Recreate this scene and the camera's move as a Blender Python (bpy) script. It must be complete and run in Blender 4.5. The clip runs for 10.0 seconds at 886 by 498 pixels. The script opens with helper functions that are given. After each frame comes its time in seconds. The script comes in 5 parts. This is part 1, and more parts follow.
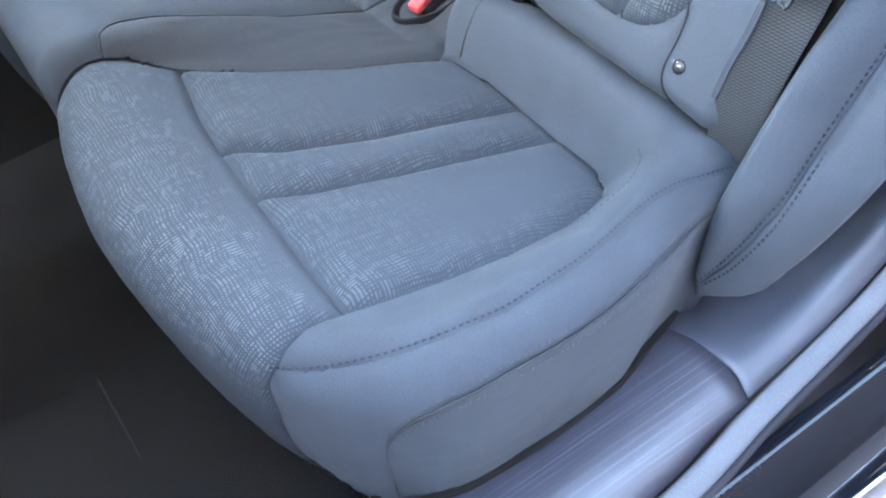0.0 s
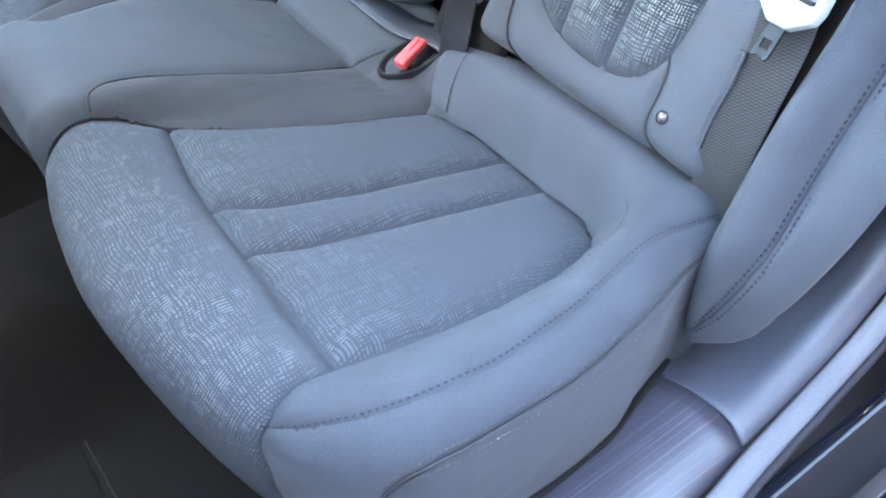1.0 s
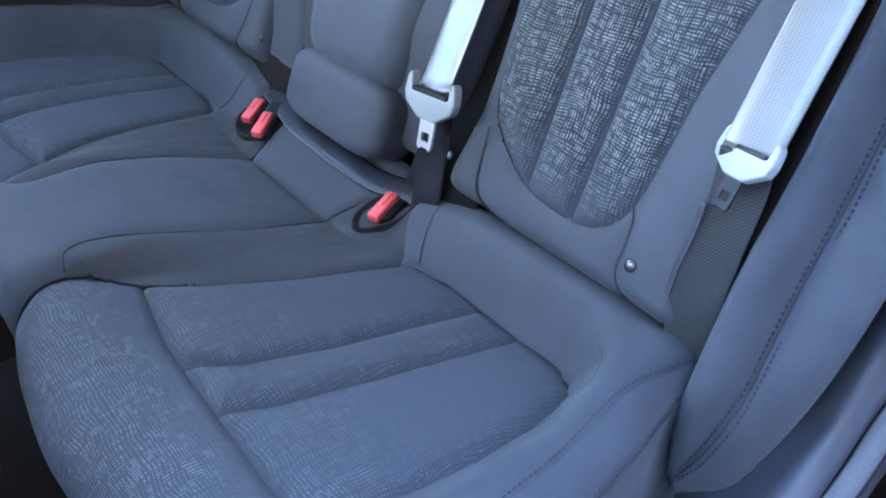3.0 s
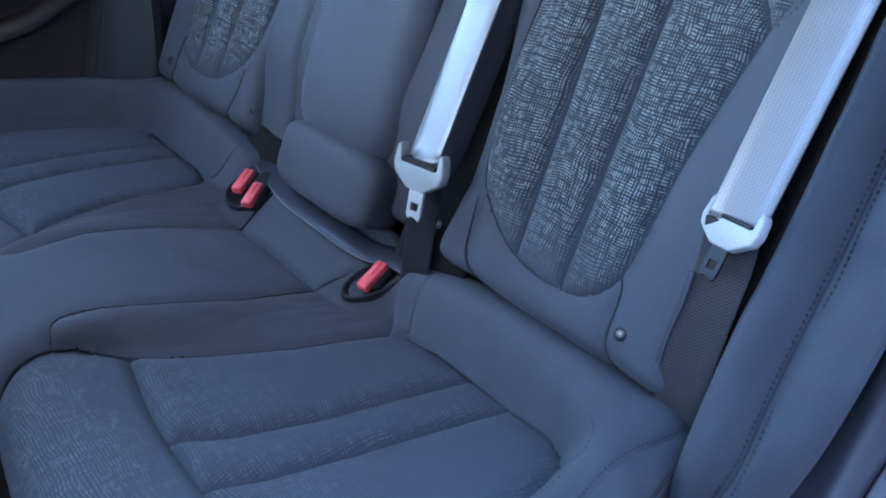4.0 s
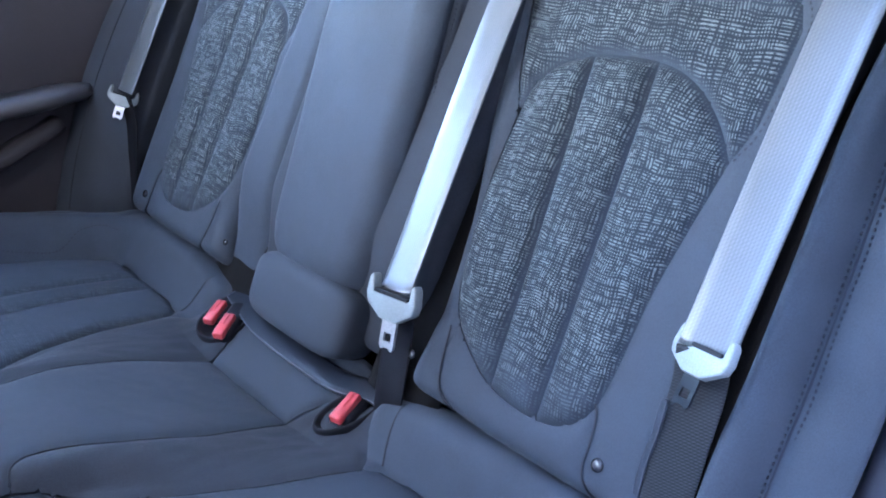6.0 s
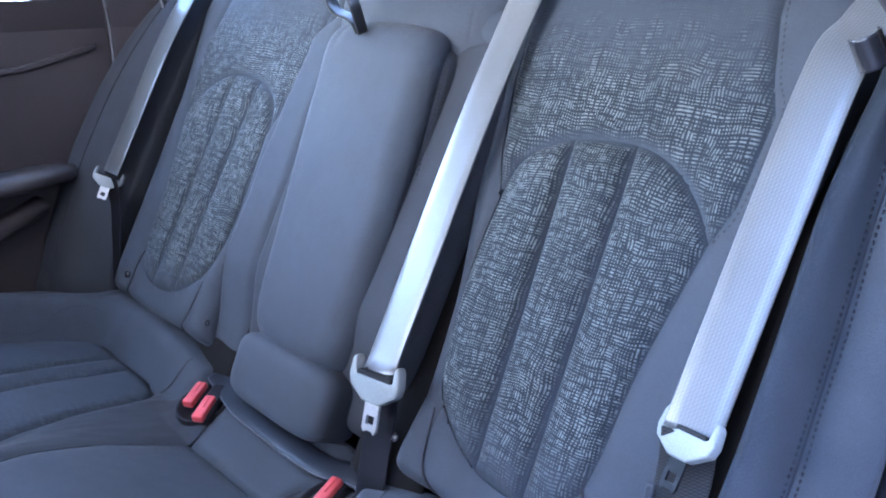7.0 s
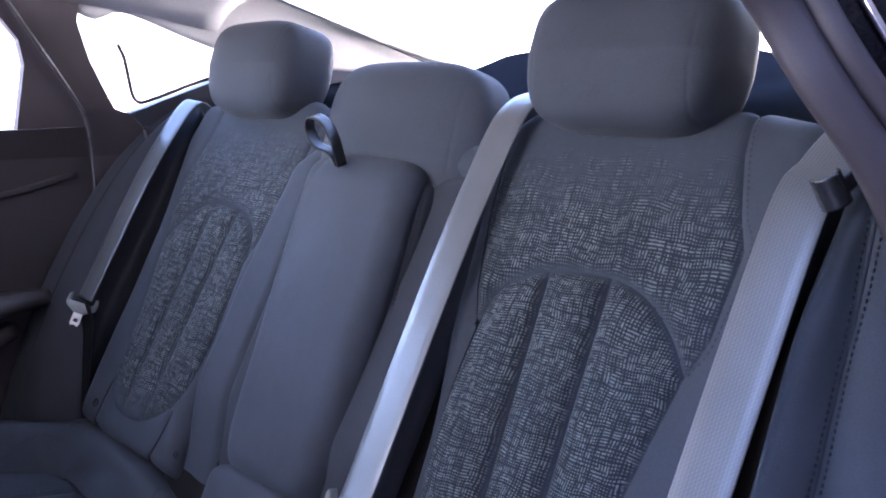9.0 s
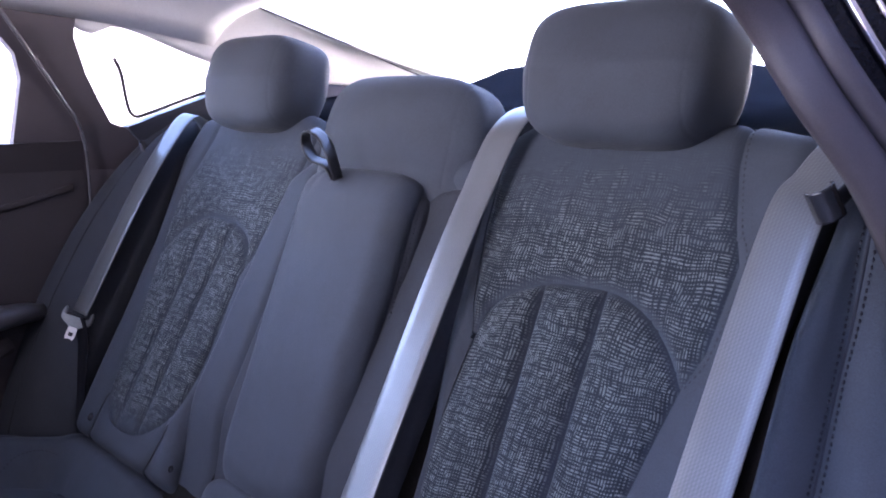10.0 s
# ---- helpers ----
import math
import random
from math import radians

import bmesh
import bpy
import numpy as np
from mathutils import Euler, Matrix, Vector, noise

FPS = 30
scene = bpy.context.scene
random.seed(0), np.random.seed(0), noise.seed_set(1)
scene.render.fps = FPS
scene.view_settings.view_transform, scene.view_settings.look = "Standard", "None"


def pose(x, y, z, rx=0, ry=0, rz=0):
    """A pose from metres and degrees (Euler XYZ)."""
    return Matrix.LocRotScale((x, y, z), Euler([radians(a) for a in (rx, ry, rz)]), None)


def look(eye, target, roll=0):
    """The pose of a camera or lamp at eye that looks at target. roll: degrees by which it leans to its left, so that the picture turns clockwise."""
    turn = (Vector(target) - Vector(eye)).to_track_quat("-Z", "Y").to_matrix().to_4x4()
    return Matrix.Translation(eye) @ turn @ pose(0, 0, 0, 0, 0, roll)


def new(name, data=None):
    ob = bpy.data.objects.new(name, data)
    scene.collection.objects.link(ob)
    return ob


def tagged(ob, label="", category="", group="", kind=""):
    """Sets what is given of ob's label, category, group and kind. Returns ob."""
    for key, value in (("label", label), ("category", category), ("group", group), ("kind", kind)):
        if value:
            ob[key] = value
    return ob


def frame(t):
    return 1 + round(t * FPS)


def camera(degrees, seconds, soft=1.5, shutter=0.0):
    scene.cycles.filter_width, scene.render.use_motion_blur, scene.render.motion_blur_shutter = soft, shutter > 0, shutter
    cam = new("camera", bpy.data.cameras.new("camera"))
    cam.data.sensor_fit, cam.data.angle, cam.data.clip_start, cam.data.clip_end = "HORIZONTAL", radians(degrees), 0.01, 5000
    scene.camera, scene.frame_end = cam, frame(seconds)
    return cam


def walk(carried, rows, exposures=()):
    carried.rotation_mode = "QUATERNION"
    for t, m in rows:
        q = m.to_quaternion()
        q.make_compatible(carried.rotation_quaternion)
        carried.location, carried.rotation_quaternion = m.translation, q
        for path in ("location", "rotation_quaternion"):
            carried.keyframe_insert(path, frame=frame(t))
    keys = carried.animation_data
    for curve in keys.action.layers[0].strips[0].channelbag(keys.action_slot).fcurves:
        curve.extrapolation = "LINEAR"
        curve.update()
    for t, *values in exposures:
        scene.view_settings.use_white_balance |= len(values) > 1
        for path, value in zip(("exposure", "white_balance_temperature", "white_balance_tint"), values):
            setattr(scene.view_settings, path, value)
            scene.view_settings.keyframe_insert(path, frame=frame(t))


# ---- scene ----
cam = camera(54.8, 10.0, soft=2.0)
PATH = [
    (0.0, -0.5386, -0.8974, 0.4798, 40.977, 0.373, -35.068),
    (0.5, -0.538, -0.8956, 0.4805, 42.469, 0.526, -35.758),
    (1.0, -0.5379, -0.8955, 0.4824, 44.26, 0.589, -36.384),
    (1.5, -0.537, -0.8945, 0.4844, 46.636, 0.686, -36.922),
    (2.0, -0.5359, -0.8941, 0.487, 49.051, 0.765, -37.408),
    (2.5, -0.5367, -0.8942, 0.4888, 51.467, 0.648, -38.065),
    (4.0, -0.5346, -0.8931, 0.4947, 58.213, 0.406, -39.291),
    (4.5, -0.5344, -0.8932, 0.4967, 60.258, 0.469, -39.651),
    (5.0, -0.5335, -0.8935, 0.4984, 62.345, 0.47, -40.116),
    (5.5, -0.5349, -0.8932, 0.5018, 64.245, 0.387, -40.777),
    (7.0, -0.5367, -0.8941, 0.5082, 71.635, -0.042, -42.423),
    (7.5, -0.5357, -0.8942, 0.5123, 74.319, -0.288, -42.86),
    (8.0, -0.535, -0.8946, 0.5146, 76.491, -0.465, -43.152),
    (8.5, -0.5355, -0.8946, 0.5176, 78.445, -0.606, -43.639),
    (9.0, -0.5362, -0.8949, 0.5175, 79.834, -0.652, -43.85),
    (9.5, -0.5362, -0.8954, 0.5174, 80.379, -0.623, -43.992),
    (10.0, -0.5364, -0.8956, 0.5173, 80.74, -0.62, -44.118),
]
walk(cam, [(r[0], pose(*r[1:])) for r in PATH],
     exposures=[(0.0, 6.18, 7050, 6), (1.5, 6.38, 6980, 6), (2.5, 5.80, 6280, 8), (4.0, 4.68, 5350, 11), (4.5, 4.80, 5350, 12), (5.5, 5.15, 5450, 14), (7.0, 5.12, 5680, 19), (8.0, 4.86, 5860, 22), (8.5, 4.36, 5960, 29), (9.0, 3.96, 5970, 32), (9.5, 3.90, 6000, 36), (10.0, 4.03, 6020, 37)])

# ---- light ----
world = bpy.data.worlds.new("sky")
scene.world = world
world.use_nodes = True
wn = world.node_tree.nodes
sky = wn.new("ShaderNodeTexSky")
sky.sky_type, sky.sun_disc = "NISHITA", False
sky.sun_elevation, sky.sun_rotation = radians(33), radians(180)
wn["Background"].inputs["Strength"].default_value = 0.15
world.node_tree.links.new(sky.outputs[0], wn["Background"].inputs[0])
SUN_AZ, SUN_UP = radians(180), radians(33)
sun_dir = Vector((math.sin(SUN_AZ) * math.cos(SUN_UP), math.cos(SUN_AZ) * math.cos(SUN_UP), math.sin(SUN_UP)))
sun = new("sun", bpy.data.lights.new("sun", "SUN"))
sun.data.energy, sun.data.angle, sun.data.color = 2.0, radians(1), (1.0, 0.94, 0.86)
sun.matrix_world = look(sun_dir * 20, (0, 0, 0))


def window_light(name, eye, target, size, watts, color):
    """An added area lamp that stands in for skylight through a window's opening."""
    lamp = new(name, bpy.data.lights.new(name, "AREA"))
    lamp.data.shape = "RECTANGLE"
    lamp.data.size, lamp.data.size_y = size
    lamp.data.energy, lamp.data.color = watts, color
    lamp.matrix_world = look(eye, target)


window_light("far_window_light", (-0.62, 0.74, 0.56), (-0.62, 0.0, 0.56), (1.0, 0.20), 0.16, (0.70, 0.84, 1.0))
# added front fill from where the unseen windscreen would be
window_light("windscreen_light", (-1.70, 0.18, 0.55), (0.2, 0.2, 0.45), (1.1, 0.5), 2.4, (0.93, 0.97, 1.0))
# added fill below the rear glass, aimed up to brighten the headliner
window_light("rear_fill_light", (0.93, 0.0, 0.57), (0.2, 0.1, 0.68), (1.0, 0.10), 2.0, (1.0, 0.98, 0.92))

# ---- materials ----
def material(name):
    m = bpy.data.materials.new(name)
    m.use_nodes = True
    t = m.node_tree
    return m, t.nodes, t.links, t.nodes["Principled BSDF"]


def node(nodes, kind, **values):
    n = nodes.new(kind)
    for k, v in values.items():
        if k in n.inputs:
            n.inputs[k].default_value = v
    return n


def ramp(nodes, stops):
    r = nodes.new("ShaderNodeValToRGB")
    while len(r.color_ramp.elements) < len(stops):
        r.color_ramp.elements.new(0.5)
    for e, (p, c) in zip(r.color_ramp.elements, stops):
        e.position, e.color = p, (*c, 1) if len(c) == 3 else c
    return r


def plain(name, color, rough=0.6, grain=900.0, bump=0.15, vary=0.12, metal=0.0, sheen=0.0, coat=0.0, spec=0.5, stain=9.0):
    """A surface with fine grain and broad uneven tone."""
    m, n, l, b = material(name)
    co = n.new("ShaderNodeTexCoord")
    fine = node(n, "ShaderNodeTexNoise", Scale=grain, Detail=3.0)
    broad = node(n, "ShaderNodeTexNoise", Scale=stain, Detail=4.0)
    for t in (fine, broad):
        l.new(co.outputs["Object"], t.inputs["Vector"])
    lo, hi = [max(0, c * (1 - vary)) for c in color], [min(1, c * (1 + vary)) for c in color]
    r = ramp(n, [(0.3, lo), (0.7, hi)])
    l.new(broad.outputs[0], r.inputs[0])
    mix = n.new("ShaderNodeMix")
    mix.data_type, mix.blend_type = "RGBA", "MULTIPLY"
    mix.inputs["Factor"].default_value = 0.35
    r2 = ramp(n, [(0.35, (0.6, 0.6, 0.6)), (0.65, (1.25, 1.25, 1.25))])
    l.new(fine.outputs[0], r2.inputs[0])
    l.new(r.outputs[0], mix.inputs["A"])
    l.new(r2.outputs[0], mix.inputs["B"])
    l.new(mix.outputs["Result"], b.inputs["Base Color"])
    rr = ramp(n, [(0.3, (rough * 0.88,) * 3), (0.7, (min(1, rough * 1.1),) * 3)])
    l.new(broad.outputs[0], rr.inputs[0])
    l.new(rr.outputs[0], b.inputs["Roughness"])
    b.inputs["Metallic"].default_value = metal
    b.inputs["Sheen Weight"].default_value = sheen
    b.inputs["Sheen Roughness"].default_value = 0.5
    b.inputs["Coat Weight"].default_value = coat
    b.inputs["Specular IOR Level"].default_value = spec
    bm_ = node(n, "ShaderNodeBump", Strength=bump, Distance=0.001)
    l.new(fine.outputs[0], bm_.inputs["Height"])
    l.new(bm_.outputs[0], b.inputs["Normal"])
    return m


def hatch_cloth(name, ground, thread, fade=None, axis="X", size=1.0, edge=1.0, both=0.5, line=0.40, hem=(0.001, 0.006), drop=None, unprinted=(0.050, 0.058, 0.070)):
    """Cloth printed with wavy threads that cross in places: pale dots where they cross, dashes where they run one way.
    fade: (from, to) along the axis where the print thins out; drop: where it thins out at the other end."""
    m, n, l, b = material(name)
    uv = n.new("ShaderNodeUVMap")

    def calc(operation, p, q=None, r=None):
        x = n.new("ShaderNodeMath")
        x.operation = operation
        for k, v in enumerate((p, q, r)):
            if isinstance(v, (int, float)):
                x.inputs[k].default_value = v
            elif v is not None:
                l.new(v, x.inputs[k])
        return x.outputs[0]

    def spread(value, lo, hi, to_lo, to_hi):
        mr = n.new("ShaderNodeMapRange")
        for k, v in zip(("From Min", "From Max", "To Min", "To Max"), (lo, hi, to_lo, to_hi)):
            mr.inputs[k].default_value = v
        l.new(value, mr.inputs["Value"])
        return mr.outputs[0]

    def warped(source, scale, amount):
        w = node(n, "ShaderNodeTexNoise", Scale=scale, Detail=1.0)
        l.new(uv.outputs[0], w.inputs["Vector"])
        mx = n.new("ShaderNodeMix")
        mx.data_type, mx.blend_type = "RGBA", "LINEAR_LIGHT"
        mx.inputs["Factor"].default_value = amount
        l.new(source, mx.inputs["A"])
        l.new(w.outputs["Color"], mx.inputs["B"])
        return mx.outputs["Result"]

    bent = warped(warped(uv.outputs[0], 18.0, 0.0085), 60.0, 0.0006)
    sep = n.new("ShaderNodeSeparateXYZ")
    l.new(bent, sep.inputs[0])
    patch = node(n, "ShaderNodeTexNoise", Scale=34.0 / size, Detail=1.5)
    l.new(uv.outputs[0], patch.inputs["Vector"])
    weight = node(n, "ShaderNodeTexNoise", Scale=26.0 / size, Detail=0.5)
    l.new(warped(uv.outputs[0], 3.0, 2.0), weight.inputs["Vector"])

    def threads(across, along, pitch, length, share, seed, wide=line):
        """1 on a dark thread, 0 between; each thread comes and goes along its way."""
        v = calc("MULTIPLY", across, 1.0 / (pitch * size))
        row = calc("FLOOR", v)
        away = calc("ABSOLUTE", calc("SUBTRACT", calc("FRACT", v), 0.5))
        w1 = n.new("ShaderNodeTexWhiteNoise")
        w1.noise_dimensions = "1D"
        l.new(calc("ADD", row, seed), w1.inputs["W"])
        run = calc("FLOOR", calc("MULTIPLY_ADD", along, 1.0 / (length * size), calc("MULTIPLY", w1.outputs["Value"], 9.0)))
        key = n.new("ShaderNodeCombineXYZ")
        l.new(row, key.inputs[0])
        l.new(run, key.inputs[1])
        key.inputs[2].default_value = seed
        w2 = n.new("ShaderNodeTexWhiteNoise")
        w2.noise_dimensions = "3D"
        l.new(key.outputs[0], w2.inputs["Vector"])
        here = calc("GREATER_THAN", w2.outputs["Value"], share)
        half = calc("MULTIPLY_ADD", weight.outputs[0], 0.52 * wide, wide * 0.24)
        gap = calc("SUBTRACT", half, away)
        return calc("MULTIPLY", spread(gap, -0.07, 0.07, 0.0, 1.0), here)

    turn = spread(patch.outputs[0], 0.38, 0.62, 0.0, 1.0)
    weft = threads(sep.outputs["Y"], sep.outputs["X"], 0.0050, 0.022, spread(turn, 0.50, 1.0, 0.0, 1.5 - both), 3.7)
    warp = threads(sep.outputs["X"], sep.outputs["Y"], 0.0057, 0.018, spread(turn, 0.0, 0.50, 1.5 - both, 0.0), 11.3)
    pale = calc("MULTIPLY", calc("SUBTRACT", 1.0, weft), calc("SUBTRACT", 1.0, warp))
    # a few bolder threads each way
    for a, c, pitch, length, seed in (("Y", "X", 0.0150, 0.030, 21.1), ("X", "Y", 0.0171, 0.026, 5.9)):
        bold = threads(sep.outputs[a], sep.outputs[c], pitch, length, 0.42, seed, 0.27)
        pale = calc("MULTIPLY", pale, calc("SUBTRACT", 1.0, bold))
    fleck = node(n, "ShaderNodeTexNoise", Scale=240.0 / size, Detail=0.0)
    l.new(uv.outputs[0], fleck.inputs["Vector"])
    broad = node(n, "ShaderNodeTexNoise", Scale=16.0, Detail=2.0)
    l.new(uv.outputs[0], broad.inputs["Vector"])
    fac = calc("MULTIPLY", pale, calc("MULTIPLY", spread(fleck.outputs[0], 0.3, 0.7, 0.72, 1.05), spread(broad.outputs[0], 0.3, 0.62, 0.75, 1.0)))
    near = n.new("ShaderNodeAttribute")
    near.attribute_name = "inset"
    if fade:
        su = n.new("ShaderNodeSeparateXYZ")
        l.new(bent, su.inputs[0])
        ragged = calc("MULTIPLY_ADD", calc("SUBTRACT", patch.outputs[0], 0.5), 0.09, su.outputs[axis])
        left = spread(ragged, *fade, 1.0, 0.08)
        worn = spread(near.outputs["Fac"], 0.006, 0.034, 1.0 - edge, 0.0)
        printed = calc("MAXIMUM", left, worn)
        if drop:
            printed = calc("MULTIPLY", printed, spread(ragged, *drop, 0.05, 1.0))
    else:
        printed = 1.0
    printed = calc("MULTIPLY", spread(near.outputs["Fac"], *hem, 0.06, 1.0), printed)
    fac = calc("MULTIPLY", fac, printed)
    grain = node(n, "ShaderNodeTexNoise", Scale=1400.0, Detail=2.0)
    l.new(uv.outputs[0], grain.inputs["Vector"])
    gr = ramp(n, [(0.3, (0.75,) * 3), (0.7, (1.2,) * 3)])
    l.new(grain.outputs[0], gr.inputs[0])
    cm = n.new("ShaderNodeMix")
    cm.data_type = "RGBA"
    cm.inputs["B"].default_value = (*thread, 1)
    bare = n.new("ShaderNodeMix")
    bare.data_type = "RGBA"
    bare.inputs["A"].default_value, bare.inputs["B"].default_value = (*unprinted, 1), (*ground, 1)
    l.new(printed, bare.inputs["Factor"])
    l.new(bare.outputs["Result"], cm.inputs["A"])
    l.new(fac, cm.inputs["Factor"])
    gm = n.new("ShaderNodeMix")
    gm.data_type, gm.blend_type = "RGBA", "MULTIPLY"
    gm.inputs["Factor"].default_value = 0.6
    l.new(cm.outputs["Result"], gm.inputs["A"])
    l.new(gr.outputs[0], gm.inputs["B"])
    l.new(gm.outputs["Result"], b.inputs["Base Color"])
    b.inputs["Roughness"].default_value = 0.8
    b.inputs["Specular IOR Level"].default_value = 0.16
    b.inputs["Sheen Weight"].default_value = 0.02
    bu = node(n, "ShaderNodeBump", Strength=0.4, Distance=0.0006)
    l.new(fac, bu.inputs["Height"])
    l.new(bu.outputs[0], b.inputs["Normal"])
    return m


def webbing(name, color, rough=0.5, spec=0.25, rib=0.90, weave=0.97, coat=0.0, way="X"):
    """Belt cloth: fine twill in narrow ribs that run along it, with firmer selvedges."""
    m, n, l, b = material(name)
    uv = n.new("ShaderNodeUVMap")
    ribs = node(n, "ShaderNodeTexWave", Scale=105.0, Distortion=0.4, Detail=1.0)
    ribs.bands_direction = way
    l.new(uv.outputs[0], ribs.inputs["Vector"])
    twill = node(n, "ShaderNodeTexWave", Scale=150.0, Distortion=1.2, Detail=1.0)
    twill.bands_direction = "DIAGONAL"
    l.new(uv.outputs[0], twill.inputs["Vector"])
    speck = node(n, "ShaderNodeTexNoise", Scale=520.0, Detail=1.0)
    l.new(uv.outputs[0], speck.inputs["Vector"])
    broad = node(n, "ShaderNodeTexNoise", Scale=22.0, Detail=2.0)
    l.new(uv.outputs[0], broad.inputs["Vector"])
    tone = None
    for source, lo in ((ribs.outputs[1], rib), (twill.outputs[1], weave), (speck.outputs[0], 0.84), (broad.outputs[0], 0.88)):
        mr = n.new("ShaderNodeMapRange")
        for k, v in zip(("From Min", "From Max", "To Min", "To Max"), (0.15, 0.85, lo, 1.12)):
            mr.inputs[k].default_value = v
        l.new(source, mr.inputs["Value"])
        if tone is None:
            tone = mr.outputs[0]
        else:
            mu = n.new("ShaderNodeMath")
            mu.operation = "MULTIPLY"
            l.new(tone, mu.inputs[0])
            l.new(mr.outputs[0], mu.inputs[1])
            tone = mu.outputs[0]
    cm = n.new("ShaderNodeMix")
    cm.data_type, cm.blend_type = "RGBA", "MULTIPLY"
    cm.inputs["Factor"].default_value = 1.0
    cm.inputs["A"].default_value = (*color, 1)
    l.new(tone, cm.inputs["B"])
    l.new(cm.outputs["Result"], b.inputs["Base Color"])
    b.inputs["Roughness"].default_value = rough
    b.inputs["Sheen Weight"].default_value = 0.02
    b.inputs["Coat Weight"].default_value, b.inputs["Coat Roughness"].default_value = coat, 0.28
    b.inputs["Specular IOR Level"].default_value = spec
    bu = node(n, "ShaderNodeBump", Strength=0.25, Distance=0.0002)
    l.new(tone, bu.inputs["Height"])
    l.new(bu.outputs[0], b.inputs["Normal"])
    return m


CLOTH = plain("grey seat cloth", (0.043, 0.050, 0.061), 0.72, 760, 0.5, 0.13, sheen=0.06, spec=0.3, stain=22)
# the same seat cloth with shade put into its colour
CLOTH_SHADED = plain("shade-toned seat cloth", (0.038, 0.041, 0.048), 0.75, 760, 0.5, 0.13, sheen=0.05, spec=0.25, stain=22)
HATCH = hatch_cloth("hatched cloth", (0.021, 0.026, 0.032), (0.192, 0.212, 0.204), size=0.57, both=0.85, line=0.50, fade=(0.070, 0.005), axis="Y", hem=(0.001, 0.007))
HATCH_YOKE = hatch_cloth("hatched yoke cloth", (0.022, 0.027, 0.033), (0.180, 0.196, 0.192), size=0.62, both=0.86, line=0.52, fade=(0.38, 0.455), axis="Y", hem=(0.001, 0.010))
HATCH_SEAT = hatch_cloth("hatched seat cloth", (0.042, 0.050, 0.061), (0.104, 0.117, 0.127), fade=(-0.37, -0.24), size=0.58, edge=0.25, both=0.82, line=0.50)
HATCH_FRONT = hatch_cloth("hatched front cloth", (0.044, 0.052, 0.063), (0.126, 0.139, 0.148), fade=(-0.425, -0.375), drop=(-0.575, -0.505), size=0.54, both=0.90, line=0.54)
PALE_THREAD = plain("pale grey thread", (0.064, 0.067, 0.078), 0.8, 2000, 0.2)
THREAD = plain("dark blue thread", (0.014, 0.016, 0.024), 0.8, 2000, 0.2)
SEAM = plain("seam shadow cloth", (0.03, 0.031, 0.036), 0.85, 1200, 0.2)
BELT = webbing("grey webbing", (0.092, 0.095, 0.094), 0.36, 0.9, rib=0.84, weave=0.91, coat=0.4)
BELT_DARK = webbing("dark webbing", (0.042, 0.043, 0.045), 0.75, 0.15, rib=0.62, weave=0.80, way="Y")
BELT_BLACK = webbing("black webbing", (0.009, 0.009, 0.012), 0.6, 0.15, rib=0.7, weave=0.8, way="Y")
TONGUE = plain("pale grey tongue plastic", (0.27, 0.295, 0.29), 0.42, 700, 0.1, 0.06)
STEEL = plain("bright steel", (0.62, 0.62, 0.62), 0.45, 500, 0.05, 0.05, metal=1.0)
DARK_STEEL = plain("dark coated steel", (0.005, 0.006, 0.009), 0.35, 500, 0.05, 0.05, spec=0.12)
RED = plain("red button plastic", (0.70, 0.085, 0.09), 0.38, 600, 0.08, 0.08)
BLACK = plain("black plastic", (0.013, 0.013, 0.016), 0.5, 900, 0.15, spec=0.2)
GLOSS = plain("dark leather strip", (0.011, 0.013, 0.019), 0.42, 700, 0.12, spec=0.3)
STRAP = plain("black leather strap", (0.018, 0.018, 0.02), 0.3, 800, 0.1)
BUTTON = plain("dark button plastic", (0.022, 0.023, 0.028), 0.26, 700, 0.06, spec=0.6)
PLASTIC = plain("grey sill plastic", (0.062, 0.063, 0.078), 0.5, 1200, 0.25, 0.12, stain=14)
CARPET = plain("dark carpet", (0.0085, 0.0072, 0.0065), 0.95, 500, 0.9, 0.25, sheen=0.03, spec=0.15)
# pillar trim with window glare put into its colour; PILLAR goes without
GLARE_TRIM = plain("pillar trim lightened for glare", (0.10, 0.082, 0.086), 0.62, 1100, 0.25)
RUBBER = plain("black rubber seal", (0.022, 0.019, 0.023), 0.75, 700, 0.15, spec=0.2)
PILLAR = plain("dark pillar plastic", (0.060, 0.051, 0.056), 0.55, 1100, 0.25, 0.12, spec=0.35)
PAINT = plain("black car paint", (0.005, 0.0055, 0.008), 0.07, 300, 0.0, 0.03, spec=0.22)
FLANGE = plain("grey sill flange", (0.11, 0.11, 0.122), 0.75, 600, 0.1, spec=0.25)
SEAL = plain("grey rubber seal", (0.12, 0.115, 0.12), 0.28, 500, 0.1)
CHROME = plain("chrome strip", (0.8, 0.8, 0.82), 0.08, 300, 0.02, 0.03, metal=1.0)
LINER = plain("pale headliner", (0.74, 0.72, 0.68), 0.9, 700, 0.3, 0.05)
DOORTRIM = plain("dark door trim", (0.050, 0.041, 0.042), 0.6, 900, 0.3)
SHELF = plain("dark parcel shelf", (0.012, 0.014, 0.018), 1.0, 700, 0.15, spec=0.0)
DOOR_REST = plain("door armrest plastic", (0.080, 0.074, 0.078), 0.42, 900, 0.2, spec=0.5)
MATEDGE = plain("mat edge binding", (0.013, 0.012, 0.011), 0.9, 900, 0.3)
